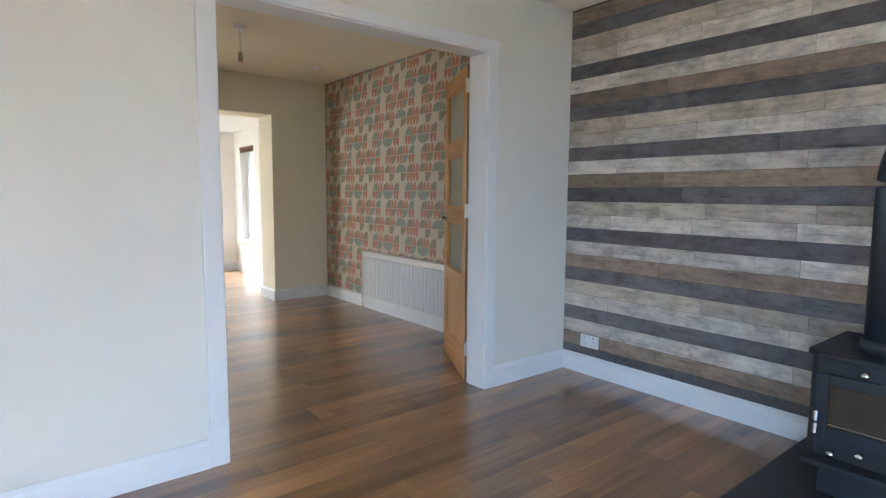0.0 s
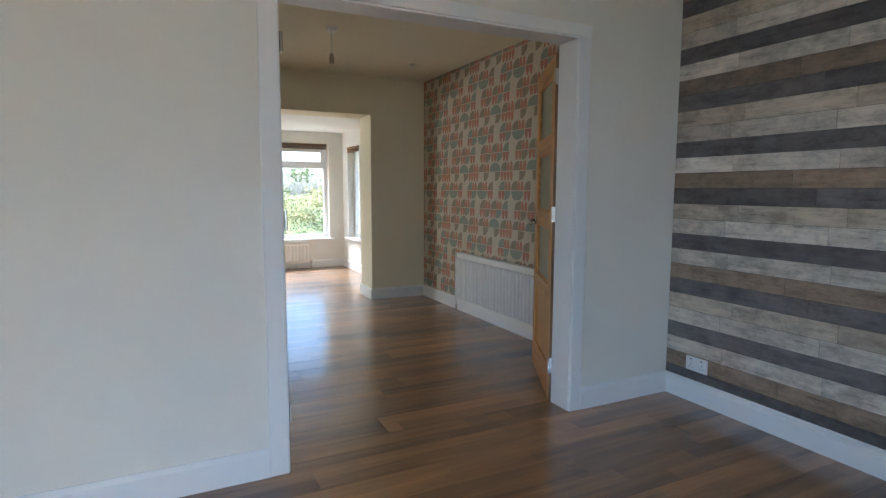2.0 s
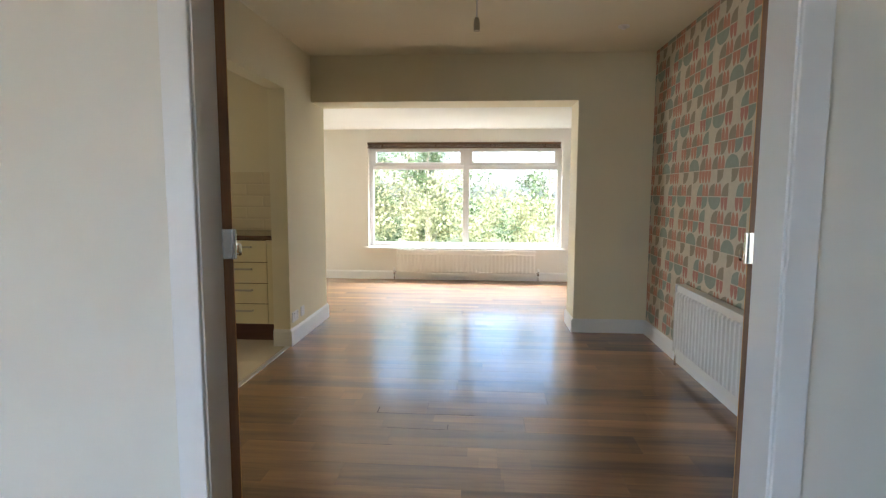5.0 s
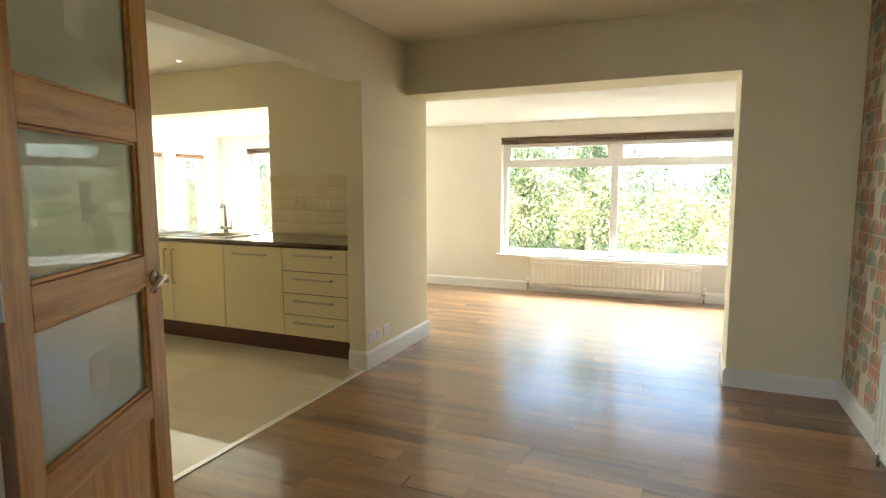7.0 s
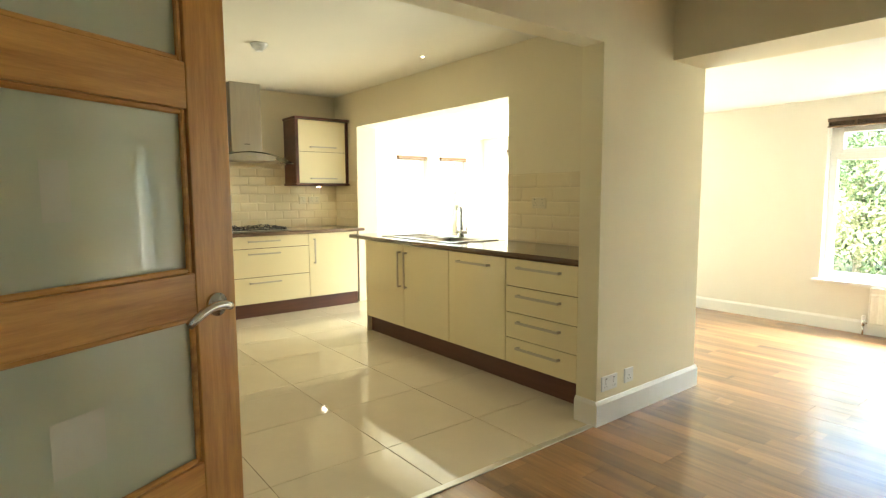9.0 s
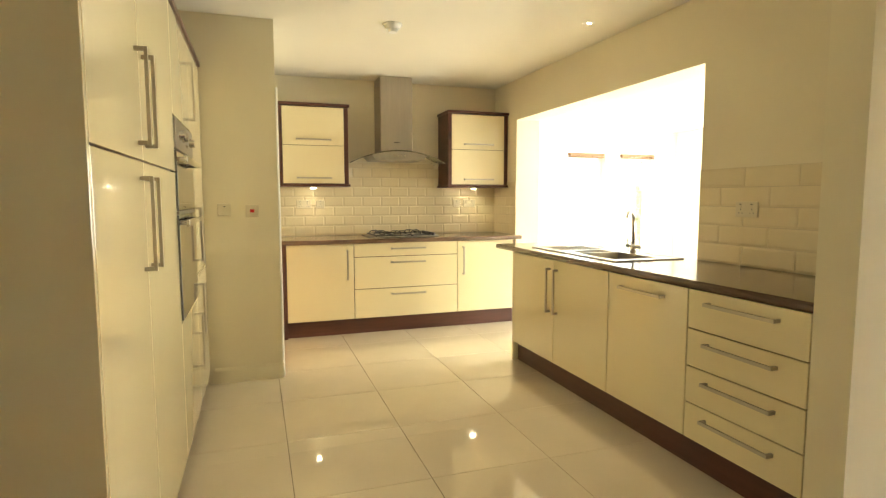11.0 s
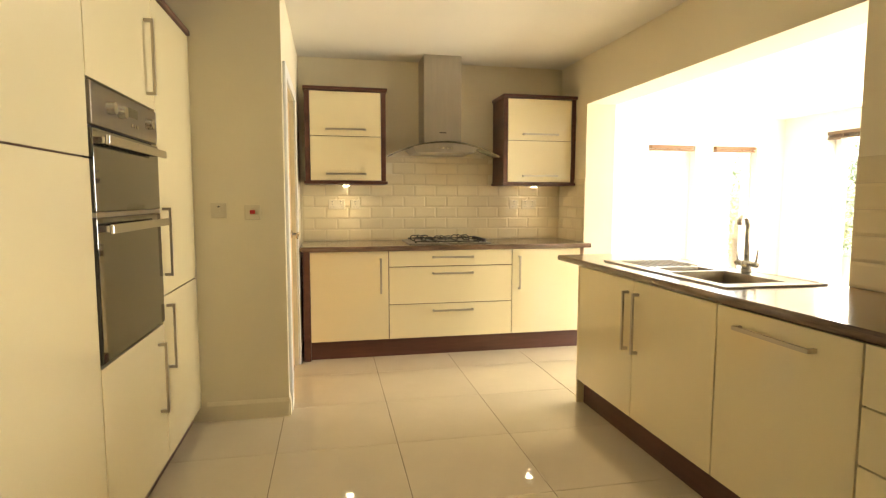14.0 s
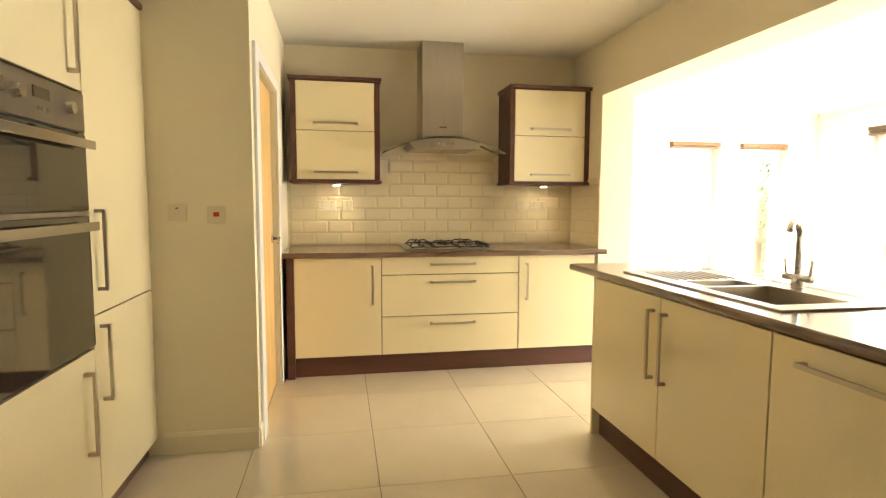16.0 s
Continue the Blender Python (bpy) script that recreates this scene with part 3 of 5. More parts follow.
skirting("baseboard_7", "x", -0.676, -0.198, Y_X, 1)
skirting("baseboard_8", "y", Y_X, Y_N, -0.18, -1)
skirting("baseboard_9", "x", X_S, -0.198, Y_N, -1)
skirting("baseboard_10", "y", Y_PIER - 0.018, Y_X + 0.018, X_P1, 1, 0.14)
skirting("baseboard_11", "x", X_P0, X_P1, Y_PIER, -1, 0.14)
skirting("baseboard_12", "y", 0.93, 1.385, -5.96, 1, 0.11, 0.01, material=KITCHEN_PAINT)
skirting("baseboard_13", "x", -6.06, -5.96, 1.385, 1, 0.11, 0.01, material=KITCHEN_PAINT)
skirting("baseboard_14", "x", OP1 + 0.0665, X_E - 0.018, Y_P, 1)
skirting("baseboard_15", "x", X_P1, OP0 - 0.0705, Y_P, 1)

# lining and casing of the double doorway
lining = tagged(new("door_frame"), "white painted lining of the double doorway", "door frame", kind="structure")
base[lining] = Vector((0, 0, 0))
part("jamb", box(OP0, OP0 + 0.018, Y_L - 0.004, Y_P + 0.004, 0, OPZ - 0.018, 0.002), GLOSS_WHITE, lining)
part("jamb", box(OP1 - 0.018, OP1, Y_L - 0.004, Y_P + 0.004, 0, OPZ - 0.018, 0.002), GLOSS_WHITE, lining)
part("head", box(OP0, OP1, Y_L - 0.004, Y_P + 0.004, OPZ - 0.0175, OPZ, 0.002), GLOSS_WHITE, lining)
for k, (y0, y1) in enumerate(((Y_L - 0.018, Y_L - 0.001), (Y_P + 0.001, Y_P + 0.018))):
    bm = box(OP0 - 0.07, OP0 + (0.012 if k == 0 else -0.025), y0, y1, 0, OPZ - 0.01, 0.004)
    box(OP1 - 0.012, OP1 + 0.066, y0, y1, 0, OPZ - 0.01, 0.004, into=bm)
    box(OP0 - 0.07, OP1 + 0.066, y0, y1, OPZ - 0.0095, OPZ + 0.055, 0.004, into=bm)
    setting("trim_%d" % (k + 1), bm, GLOSS_WHITE, "white gloss casing round the double doorway", "trim")


def lever(parent, at, along, out, s=1.0):
    """A curved satin lever on a round rose. along: the way the lever points; out: away from the door."""
    at, along, out = Vector(at), Vector(along).normalized(), Vector(out).normalized()
    h = part("handle", rod(at, at + out * 0.009, 0.027 * s, seg=24), CHROME, parent, "satin chrome lever handle on a round rose", True)
    up = Vector((0, 0, 1))
    bar = [at + out * 0.005, at + out * 0.045]
    for k in range(1, 9):
        f = k / 8
        bar.append(at + out * (0.048 + 0.004 * math.sin(f * 3)) + along * (0.118 * f) + up * (0.012 * math.sin(f * math.pi) - 0.022 * f * f))
    part("lever", tube(bar, 0.0095, 12), CHROME, h, "", True)
    return h


def glazed_leaf(name, hinge, d, length, side, label, st=0.10, st1=0.10, stickers=()):
    """An oak leaf with three satin panes over a wooden panel. d: from the hinge to the free edge; side: +1 if the lever of the seen face is to the left of d."""
    d = Vector((*d, 0)).normalized()
    ob = thing(name, (hinge[0], hinge[1], 0), label, "door", "double doors")
    ang = math.degrees(math.atan2(d.y, d.x))
    m = pose(hinge[0], hinge[1], 0, 0, 0, ang)
    oak_rail = OAK_RAIL[119 if ang > 90 else 62]
    T, z0, z1 = 0.022, 0.008, 2.03
    # thin added strip that paints the shade on the hinge edge
    part("edge_lipping", box(-0.002, -0.0002, -T + 0.002, T - 0.002, z0, z1), OAK_SHADED_EDGE, ob, "oak door edge darkened by shade", turn=m)
    for x0, x1 in ((0.0, st), (length - st1, length)):
        part("stile", box(x0, x1, -T, T, z0, z1, 0.003), OAK_Z, ob, turn=m)
    rails = [(z0, 0.20), (0.595, 0.690), (1.032, 1.130), (1.487, 1.586), (1.925, z1)]
    for a, b in rails:
        part("rail", box(st + 0.0005, length - st1 - 0.0005, -T + 0.001, T - 0.001, a, b, 0.002), oak_rail, ob, turn=m)
    panel = box(st, length - st1, -0.008, 0.008, 0.20, 0.595)
    part("panel", panel, OAK_Z, ob, turn=m)
    for (a, b) in ((0.690, 1.032), (1.130, 1.487), (1.586, 1.925)):
        pane = part("pane", box(st, length - st1, -0.003, 0.003, a, b), SATIN_GLASS, ob, "satin etched glass pane", turn=m)
        for u, z, w, h in stickers:
            if a < z < b:
                part("sticker", box(u - w / 2, u + w / 2, side * 0.0032, side * 0.0036, z - h / 2, z + h / 2), PAPER, pane, "pale paper sticker", turn=m)
        for s in (1, -1):
            bm = bmesh.new()
            for x0, x1, c0, c1 in ((st, st + 0.012, a, b), (length - st1 - 0.012, length - st1, a, b), (st + 0.012, length - st1 - 0.012, a, a + 0.012), (st + 0.012, length - st1 - 0.012, b - 0.012, b)):
                box(x0, x1, s * 0.0035, s * 0.015, c0, c1, 0.003, into=bm, seg=1)
            part("glazing_bead", bm, oak_rail, ob, turn=m)
    n = Vector((-d.y, d.x, 0))
    for s in (1, -1):
        at = Vector((hinge[0], hinge[1], 1.05)) + d * (length - 0.062) + n * s * T
        lever(ob, at, -d, n * s)
    for z in (0.22, 1.12, 1.90):
        hb = rod((-0.012, side * 0.024, z - 0.045), (-0.012, side * 0.024, z + 0.045), 0.007, seg=10)
        box(-0.0045, -0.0022, -T, T, z - 0.045, z + 0.045, into=hb)
        part("hinge", hb, CHROME, ob, "bright steel butt hinge", turn=m)
    return ob


glazed_leaf("glazed_door", (-0.738, 0.302), (0.47, 0.883), 0.73, 1, "open oak door leaf with satin glass beside the radiator")
glazed_leaf("glazed_door", (-2.306, 0.264), (-0.465, 0.8853), 0.748, -1, "open oak door leaf with satin glass beside the kitchen", 0.088, 0.114, ((0.37, 1.79, 0.09, 0.11), (0.36, 1.31, 0.05, 0.11), (0.37, 0.845, 0.10, 0.105)))

# closed oak door in the kitchen
kd = thing("oak_door", (-6.57, 1.36, 0), "closed plain oak veneered door with lever handle", "door")
part("leaf", box(-6.965, -6.165, 1.315, 1.355, 0.006, 1.985, 0.002), OAK_PALE, kd)
lever(kd, (-6.91, 1.355, 1.02), (1, 0, 0), (0, 1, 0))
for z in (0.25, 1.0, 1.75):
    part("hinge", rod((-6.162, 1.358, z - 0.045), (-6.162, 1.358, z + 0.045), 0.007), CHROME, kd)
bm = box(-6.15, -6.03, 1.387, 1.403, 0, 2.07, 0.004)
box(-7.05, -6.98, 1.387, 1.403, 0, 2.07, 0.004, into=bm)
box(-6.9795, -6.1505, 1.387, 1.403, 2.0, 2.07, 0.004, into=bm)
setting("trim_3", bm, GLOSS_WHITE, "white gloss casing round the kitchen door", "trim")

# ---- windows ----


def window(name, axis, hole, t_in, t_out, label, mullions=(), transom=None, sill=0.06, blind=None, casement_depth=0.07):
    """A white upvc window in an opening; t_in, t_out: the wall's inner and outer face."""
    a0, a1, z0, z1 = hole
    s = 1 if t_out > t_in else -1
    f0 = t_in + s * 0.10
    f1 = f0 + s * casement_depth

    def bx(u0, u1, w0, w1, z_0, z_1, bev=0.004, into=None):
        return box(u0, u1, w0, w1, z_0, z_1, bev, into) if axis == "x" else box(w0, w1, u0, u1, z_0, z_1, bev, into)

    w = tagged(new(name), label, "window", kind="structure")
    w.location = ((a0 + a1) / 2, f0, z0) if axis == "x" else (f0, (a0 + a1) / 2, z0)
    base[w] = w.location.copy()
    fr = bx(a0, a0 + 0.06, f0, f1, z0, z1)
    bx(a1 - 0.06, a1, f0, f1, z0, z1, into=fr)
    bx(a0 + 0.06, a1 - 0.06, f0, f1, z0, z0 + 0.06, into=fr)
    bx(a0 + 0.06, a1 - 0.06, f0, f1, z1 - 0.06, z1, into=fr)
    part("window_frame", fr, UPVC, w)
    cuts = [a0 + 0.06, *mullions, a1 - 0.06]
    for u in mullions:
        part("mullion", bx(u - 0.045, u + 0.045, f0, f1, z0 + 0.06, z1 - 0.06), UPVC, w)
    for c0, c1 in zip(cuts, cuts[1:]):
        c0 += 0.045 if c0 in mullions else 0
        c1 -= 0.045 if c1 in mullions else 0
        bands = [(z0 + 0.06, z1 - 0.06)]
        if transom:
            part("transom", bx(c0, c1, f0, f1, transom - 0.03, transom + 0.03), UPVC, w)
            bands = [(z0 + 0.06, transom - 0.03), (transom + 0.03, z1 - 0.06)]
        for k, (b0, b1) in enumerate(bands):
            g0, g1 = f0 + s * 0.03, f0 + s * 0.036
            if k == 1:
                sash = bmesh.new()
                for q in ((c0, c0 + 0.045, b0, b1), (c1 - 0.045, c1, b0, b1), (c0 + 0.045, c1 - 0.045, b0, b0 + 0.045), (c0 + 0.045, c1 - 0.045, b1 - 0.045, b1)):
                    bx(q[0], q[1], f0 - s * 0.015, f1 - s * 0.005, q[2], q[3], into=sash)
                part("sash", sash, UPVC, w)
            p = part("pane", bx(c0, c1, g0, g1, b0, b1, 0), GLASS, w)
            p.visible_shadow = False
    if sill:
        part("window_sill", bx(a0 - 0.05, a1 + 0.05, t_in - s * sill, f0, z0 - 0.03, z0 - 0.002, 0.006), GLOSS_WHITE, w)
    if blind:
        bl = thing("venetian_blind", ((a0 + a1) / 2, t_in, z1) if axis == "x" else (t_in, (a0 + a1) / 2, z1), "brown wooden venetian blind drawn up under the window head", "blind", "wooden blinds")
        bmat = BLIND_WOOD if axis == "x" else BLIND_WOOD_Y
        b0, b1, zt, zb = blind
        y0, y1 = t_in - s * 0.015, t_in + s * 0.045
        part("headrail", bx(b0, b1, y0, y1, zt - 0.035, zt, 0.003), bmat, bl)
        z = zt - 0.040
        while z > zb + 0.016:
            part("slat", bx(b0 + 0.004, b1 - 0.004, y0 + s * 0.004, y1 - s * 0.004, z - 0.003, z, 0), bmat, bl)
            z -= 0.0075
        part("bottom_rail", bx(b0, b1, y0, y1, zb, zb + 0.014, 0.003), bmat, bl)
        for f in (0.08, 0.36, 0.64, 0.92):
            u = b0 + (b1 - b0) * f
            part("ladder_tape", bx(u - 0.008, u + 0.008, y0 - s * 0.002, y0 - s * 0.001, zb, zt, 0), bmat, bl)
    return w


window("window_1", "x", WIN, Y_N, 6.9, "wide white upvc garden window with top lights", (-1.78,), 1.63, blind=(WIN[0] - 0.005, WIN[1] - 0.03, 1.985, 1.90))
window("window_2", "x", SWIN, Y_N, 6.9, "white upvc sunroom window to the garden", (-6.3,), None, blind=(SWIN[0] + 0.005, SWIN[1] - 0.01, 1.968, 1.89))
window("window_3", "y", (4.95, 5.52, 0.3, 1.86), X_S, -8.2, "narrow white upvc sunroom window", blind=(4.985, 5.486, 1.858, 1.80))
window("window_4", "y", (5.73, 6.29, 0.3, 1.86), X_S, -8.2, "narrow white upvc sunroom window", blind=(5.76, 6.255, 1.858, 1.80))
window("window_5", "y", (5.75, 6.35, 0.50, 1.92), -0.18, 0.15, "narrow white upvc side window", blind=(5.76, 6.34, 1.918, 1.84))
window("window_7", "x", (-4.5, -2.6, 0.5, 2.05), -5.0, -5.2, "white upvc living room window", (-3.55,))
window("window_6", "y", (-4.4, -2.2, 0.5, 2.05), -4.7, -4.9, "wide white upvc living room window", (-3.0,))

# ---- heating ----


def radiator(at, axis, a0, a1, face, out, z0, z1, label, flute=0.014):
    """A panel radiator with pressed flutes, top grille, valves and tails; out: the side of the wall that it hangs on."""
    ob = thing("radiator", at, label, "radiator")

    def P(a, t, z):
        return (a, face + out * t, z) if axis == "x" else (face + out * t, a, z)

    for name, t_front in (("front_panel", 0.085), ("back_panel", 0.045)):
        bm = bmesh.new()
        n = max(6, int((a1 - a0) / 0.055))
        step = (a1 - a0) / n
        cols = []
        for i in range(n):
            for f, dt in ((0.0, -flute), (0.16, -flute), (0.30, 0.0), (0.70, 0.0), (0.84, -flute)):
                cols.append((a0 + (i + f) * step, dt))
        cols.append((a1, -flute))
        rows = [(z0, -0.014), (z0 + 0.045, -0.014), (z0 + 0.06, None), (z1 - 0.06, None), (z1 - 0.045, -0.014), (z1, -0.014)]
        grid = [[bm.verts.new(P(a, t_front + (dt if rt is None else rt), z)) for a, dt in cols] for z, rt in rows]
        back = [[bm.verts.new(P(a, t_front - 0.024, z)) for a in (a0, a1)] for z in (z0, z1)]
        for r in range(len(rows) - 1):
            for c in range(len(cols) - 1):
                bm.faces.new((grid[r][c], grid[r][c + 1], grid[r + 1][c + 1], grid[r + 1][c]))
        bm.faces.new((back[0][0], back[0][1], back[1][1], back[1][0]))
        bm.faces.new([*grid[0], back[0][1], back[0][0]])
        bm.faces.new([*grid[-1], back[1][1], back[1][0]])
        bm.faces.new([g[0] for g in grid] + [back[1][0], back[0][0]])
        bm.faces.new([g[-1] for g in grid] + [back[1][1], back[0][1]])
        bmesh.ops.recalc_face_normals(bm, faces=bm.faces)
        part(name, bm, ENAMEL, ob)

    def bx(u0, u1, w0, w1, c0, c1, bev=0.003, into=None):
        return box(u0, u1, face + out * w0, face + out * w1, c0, c1, bev, into) if axis == "x" else box(face + out * w0, face + out * w1, u0, u1, c0, c1, bev, into)

    gr = bx(a0, a1, 0.018, 0.088, z1 + 0.001, z1 + 0.007, 0.002)
    part("top_grille", gr, ENAMEL, ob)
    for a in (a0, a1):
        s = 1 if a == a0 else -1
        part("side_cover", bx(a - s * 0.006, a - s * 0.001, 0.02, 0.086, z0 + 0.02, z1 + 0.006, 0.002), ENAMEL, ob)
        v = a - s * 0.045
        vb = rod(P(a, 0.05, z0 + 0.05), P(v, 0.05, z0 + 0.05), 0.009)
        rod(P(v, 0.05, z0 + 0.075), P(v, 0.05, z0 + 0.02), 0.014, into=vb)
        rod(P(v, 0.05, z0 + 0.02), P(v, 0.05, 0.0), 0.0075, into=vb)
        val = part("valve", vb, CHROME, ob, "chrome valve on a copper tail", True)
        part("valve_cap", rod(P(v, 0.05, z0 + 0.075), P(v, 0.05, z0 + 0.115), 0.017, 0.014), PLASTIC_WHITE, val)
    for u in (a0 + 0.2, a1 - 0.2):
        part("bracket", bx(u - 0.02, u + 0.02, 0.0, 0.03, z0 + 0.05, z1 - 0.05, 0), ENAMEL, ob)
    return ob


radiator((X_E, 2.0, 0), "y", 1.30, 2.73, X_E, -1, 0.10, 0.615, "white fluted panel radiator under petal wallpaper")
radiator((-1.83, Y_N, 0), "x", -2.77, -0.775, Y_N, -1, 0.065, 0.435, "long low white panel radiator under the garden window", 0.005)

# ---- small wall things ----


def faceplate(at, axis, out, w, h, label, category, rockers=0, sockets=0, red=False, plate=None):
    plate = plate or PLASTIC_WHITE
    """A switch or socket plate: at its middle on the wall; axis: along which it lies."""
    ob = thing("faceplate" if category != "socket" else "wall_socket", at, label, category)
    x, y, z = at

    def bx(u0, u1, t0, t1, c0, c1, bev=0.0015, into=None):
        t0, t1 = out * t0, out * t1
        return box(x + u0, x + u1, y + t0, y + t1, z + c0, z + c1, bev, into) if axis == "x" else box(x + t0, x + t1, y + u0, y + u1, z + c0, z + c1, bev, into)

    part("plate", bx(-w / 2, w / 2, 0.0, 0.009, -h / 2, h / 2, 0.003), plate, ob)
    for k in range(rockers):
        u = (k - (rockers - 1) / 2) * w / max(1, rockers) * 1.0
        part("rocker", bx(u - 0.007 * (1 + red), u + 0.007 * (1 + red), 0.0085, 0.0125, 0.008 if sockets else -0.01, 0.032 if sockets else 0.012, 0.001), RED if red else plate, ob, "red rocker" if red else "")
        if not red:
            part("indicator", bx(u - 0.006, u + 0.006, 0.0125, 0.0132, 0.026 if sockets else 0.018, 0.031 if sockets else 0.024, 0), DARK, ob, "dark neon window")
    for k in range(sockets):
        u = (k - (sockets - 1) / 2) * w / max(1, sockets)
        for du, dz, sw, sh in ((0, 0.0, 0.002, 0.004), (-0.011, -0.02, 0.0035, 0.0018), (0.011, -0.02, 0.0035, 0.0018)):
            part("pin_hole", bx(u + du - sw, u + du + sw, 0.0088, 0.0094, dz - sh, dz + sh, 0), DARK, ob)
    return ob


faceplate((X_L - 0.006, -0.095, 0.232), "y", -1, 0.146, 0.086, "white double socket on the board-papered wall", "socket", 2, 2)
faceplate((X_P1, 3.14, 0.23), "y", 1, 0.146, 0.086, "white double socket above the pier's skirting", "socket", 2, 2)
faceplate((X_P1, 3.33, 0.235), "y", 1, 0.086, 0.086, "white single outlet above the pier's skirting", "outlet", 0, 1)
faceplate((-5.96, 1.03, 1.215), "y", 1, 0.086, 0.086, "ivory cooker switch with a dark neon", "switch", 1, plate=PLASTIC_CREAM)
faceplate((-5.96, 1.21, 1.205), "y", 1, 0.086, 0.086, "ivory isolator switch with a red rocker", "switch", 1, 0, True, PLASTIC_CREAM)
faceplate((-4.26, Y_K - 0.012, 1.226), "x", -1, 0.146, 0.086, "ivory double socket on cream wall tiles", "socket", 2, 2, plate=PLASTIC_CREAM)
for yy, wd, lab in ((1.70, 0.146, "double"), (1.865, 0.086, "single"), (3.36, 0.086, "single"), (3.51, 0.146, "double")):
    faceplate((X_W + 0.012, yy, 1.232), "y", 1, wd, 0.086, "ivory %s socket on cream wall tiles" % lab, "socket", 2 if wd > 0.1 else 1, 2 if wd > 0.1 else 1, plate=PLASTIC_CREAM)

# ---- ceiling things ----
pend = thing("pendant_light", (-1.578, 2.03, Z_B), "white pendant flex with an empty lamp holder", "ceiling light")
part("rose", rod((-1.578, 2.03, Z_B), (-1.578, 2.03, Z_B - 0.035), 0.05, 0.036, 28), PLASTIC_WHITE, pend)
part("flex", rod((-1.578, 2.03, Z_B - 0.03), (-1.578, 2.03, 2.30), 0.004, seg=8), PLASTIC_WHITE, pend)
hb = rod((-1.578, 2.03, 2.30), (-1.578, 2.03, 2.265), 0.012, 0.019, 18)
rod((-1.578, 2.03, 2.265), (-1.578, 2.03, 2.225), 0.019, 0.018, 18, into=hb)
part("lamp_holder", hb, NICKEL, pend, "dull lamp holder")


def detector(at, label):
    ob = thing("smoke_detector", at, label, "smoke alarm")
    x, y, z = at
    part("base", rod((x, y, z), (x, y, z - 0.012), 0.068, seg=28), PLASTIC_WHITE, ob)
    part("body", rod((x, y, z - 0.012), (x, y, z - 0.034), 0.06, 0.052, 28), PLASTIC_WHITE, ob)
    part("chamber", rod((x, y, z - 0.034), (x, y, z - 0.058), 0.038, 0.03, 20), PLASTIC_WHITE, ob)
    return ob


detector((-5.80, 2.185, Z_K), "white round smoke alarm on the kitchen ceiling")
det = thing("ceiling_sensor", (-0.51, 2.94, Z_B), "small round white sensor on the dining ceiling", "sensor")
part("base", rod((-0.51, 2.94, Z_B), (-0.51, 2.94, Z_B - 0.012), 0.04, seg=24), PLASTIC_WHITE, det)
part("lens", rod((-0.51, 2.94, Z_B - 0.012), (-0.51, 2.94, Z_B - 0.026), 0.024, 0.015, 20), PLASTIC_WHITE, det)


def downlight(x, y):
    ob = thing("downlight", (x, y, Z_K), "round recessed spotlight in a white rim", "ceiling light", "kitchen spotlights")
    bm = bmesh.new()
    for k in range(24):
        a, b = k * math.tau / 24, (k + 1) * math.tau / 24
        q = [bm.verts.new((x + r * math.cos(t), y + r * math.sin(t), z)) for r, z, t in ((0.042, Z_K - 0.001, a), (0.042, Z_K - 0.001, b), (0.0165, Z_K - 0.006, b), (0.0165, Z_K - 0.006, a))]
        bm.faces.new(q)
    part("rim", bm, PLASTIC_WHITE, ob)
    part("lamp_face", rod((x, y, Z_K - 0.0005), (x, y, Z_K - 0.003), 0.016, seg=20), LAMP_GLOW, ob, "lit lamp face")
    lamp("downlight_beam", 'SPOT', 4, look((x, y, Z_K - 0.012), (x, y, 0)), (1.0, 0.85, 0.62), cone=75)


# the second spotlight, out of view, is added to light the kitchen
for x, y in ((-5.34, 3.48), (-3.75, 1.6)):
    downlight(x, y)

# ---- stove ----
SY = -1.79
st = thing("wood_stove", (-0.38, SY, 0.045), "black steel wood-burning stove on a dark hearth", "stove")


def stove_shell(x0, x1, half, z0, z1, cut, bevel):
    """An upright block whose two front corners are cut off, with rounded edges."""
    bm = bmesh.new()
    plan = [(x1, SY - half), (x1, SY + half), (x0 + cut, SY + half), (x0, SY + half - cut), (x0, SY - half + cut), (x0 + cut, SY - half)]
    lo, hi = [[bm.verts.new((x, y, z)) for x, y in plan] for z in (z0, z1)]
    for k in range(6):
        bm.faces.new((lo[k], lo[(k + 1) % 6], hi[(k + 1) % 6], hi[k]))
    bm.faces.new(lo)
    bm.faces.new(hi)
    bmesh.ops.recalc_face_normals(bm, faces=bm.faces)
    bmesh.ops.bevel(bm, geom=list(bm.edges), offset=bevel, segments=2, affect='EDGES', profile=0.5)
    return bm


part("body", stove_shell(-0.61, -0.16, 0.19, 0.20, 0.608, 0.03, 0.006), STOVE_PAINT, st)
part("top_plate", stove_shell(-0.635, -0.14, 0.205, 0.609, 0.632, 0.05, 0.006), STOVE_PAINT, st)
part("pedestal", box(-0.55, -0.18, SY - 0.155, SY + 0.155, 0.0455, 0.199, 0.006), STOVE_PAINT, st)
bm = bmesh.new()
for q in ((SY - 0.16, SY - 0.115, 0.30, 0.555), (SY + 0.115, SY + 0.16, 0.30, 0.555), (SY - 0.115, SY + 0.115, 0.30, 0.345), (SY - 0.115, SY + 0.115, 0.51, 0.555)):
    box(-0.634, -0.611, *q, 0.004, into=bm)
sd = part("door", bm, STOVE_PAINT, st, "framed stove door")
part("pane", box(-0.622, -0.616, SY - 0.1145, SY + 0.1145, 0.3455, 0.5095, 0.001), BLACK_GLASS, sd, "sooty black glass")
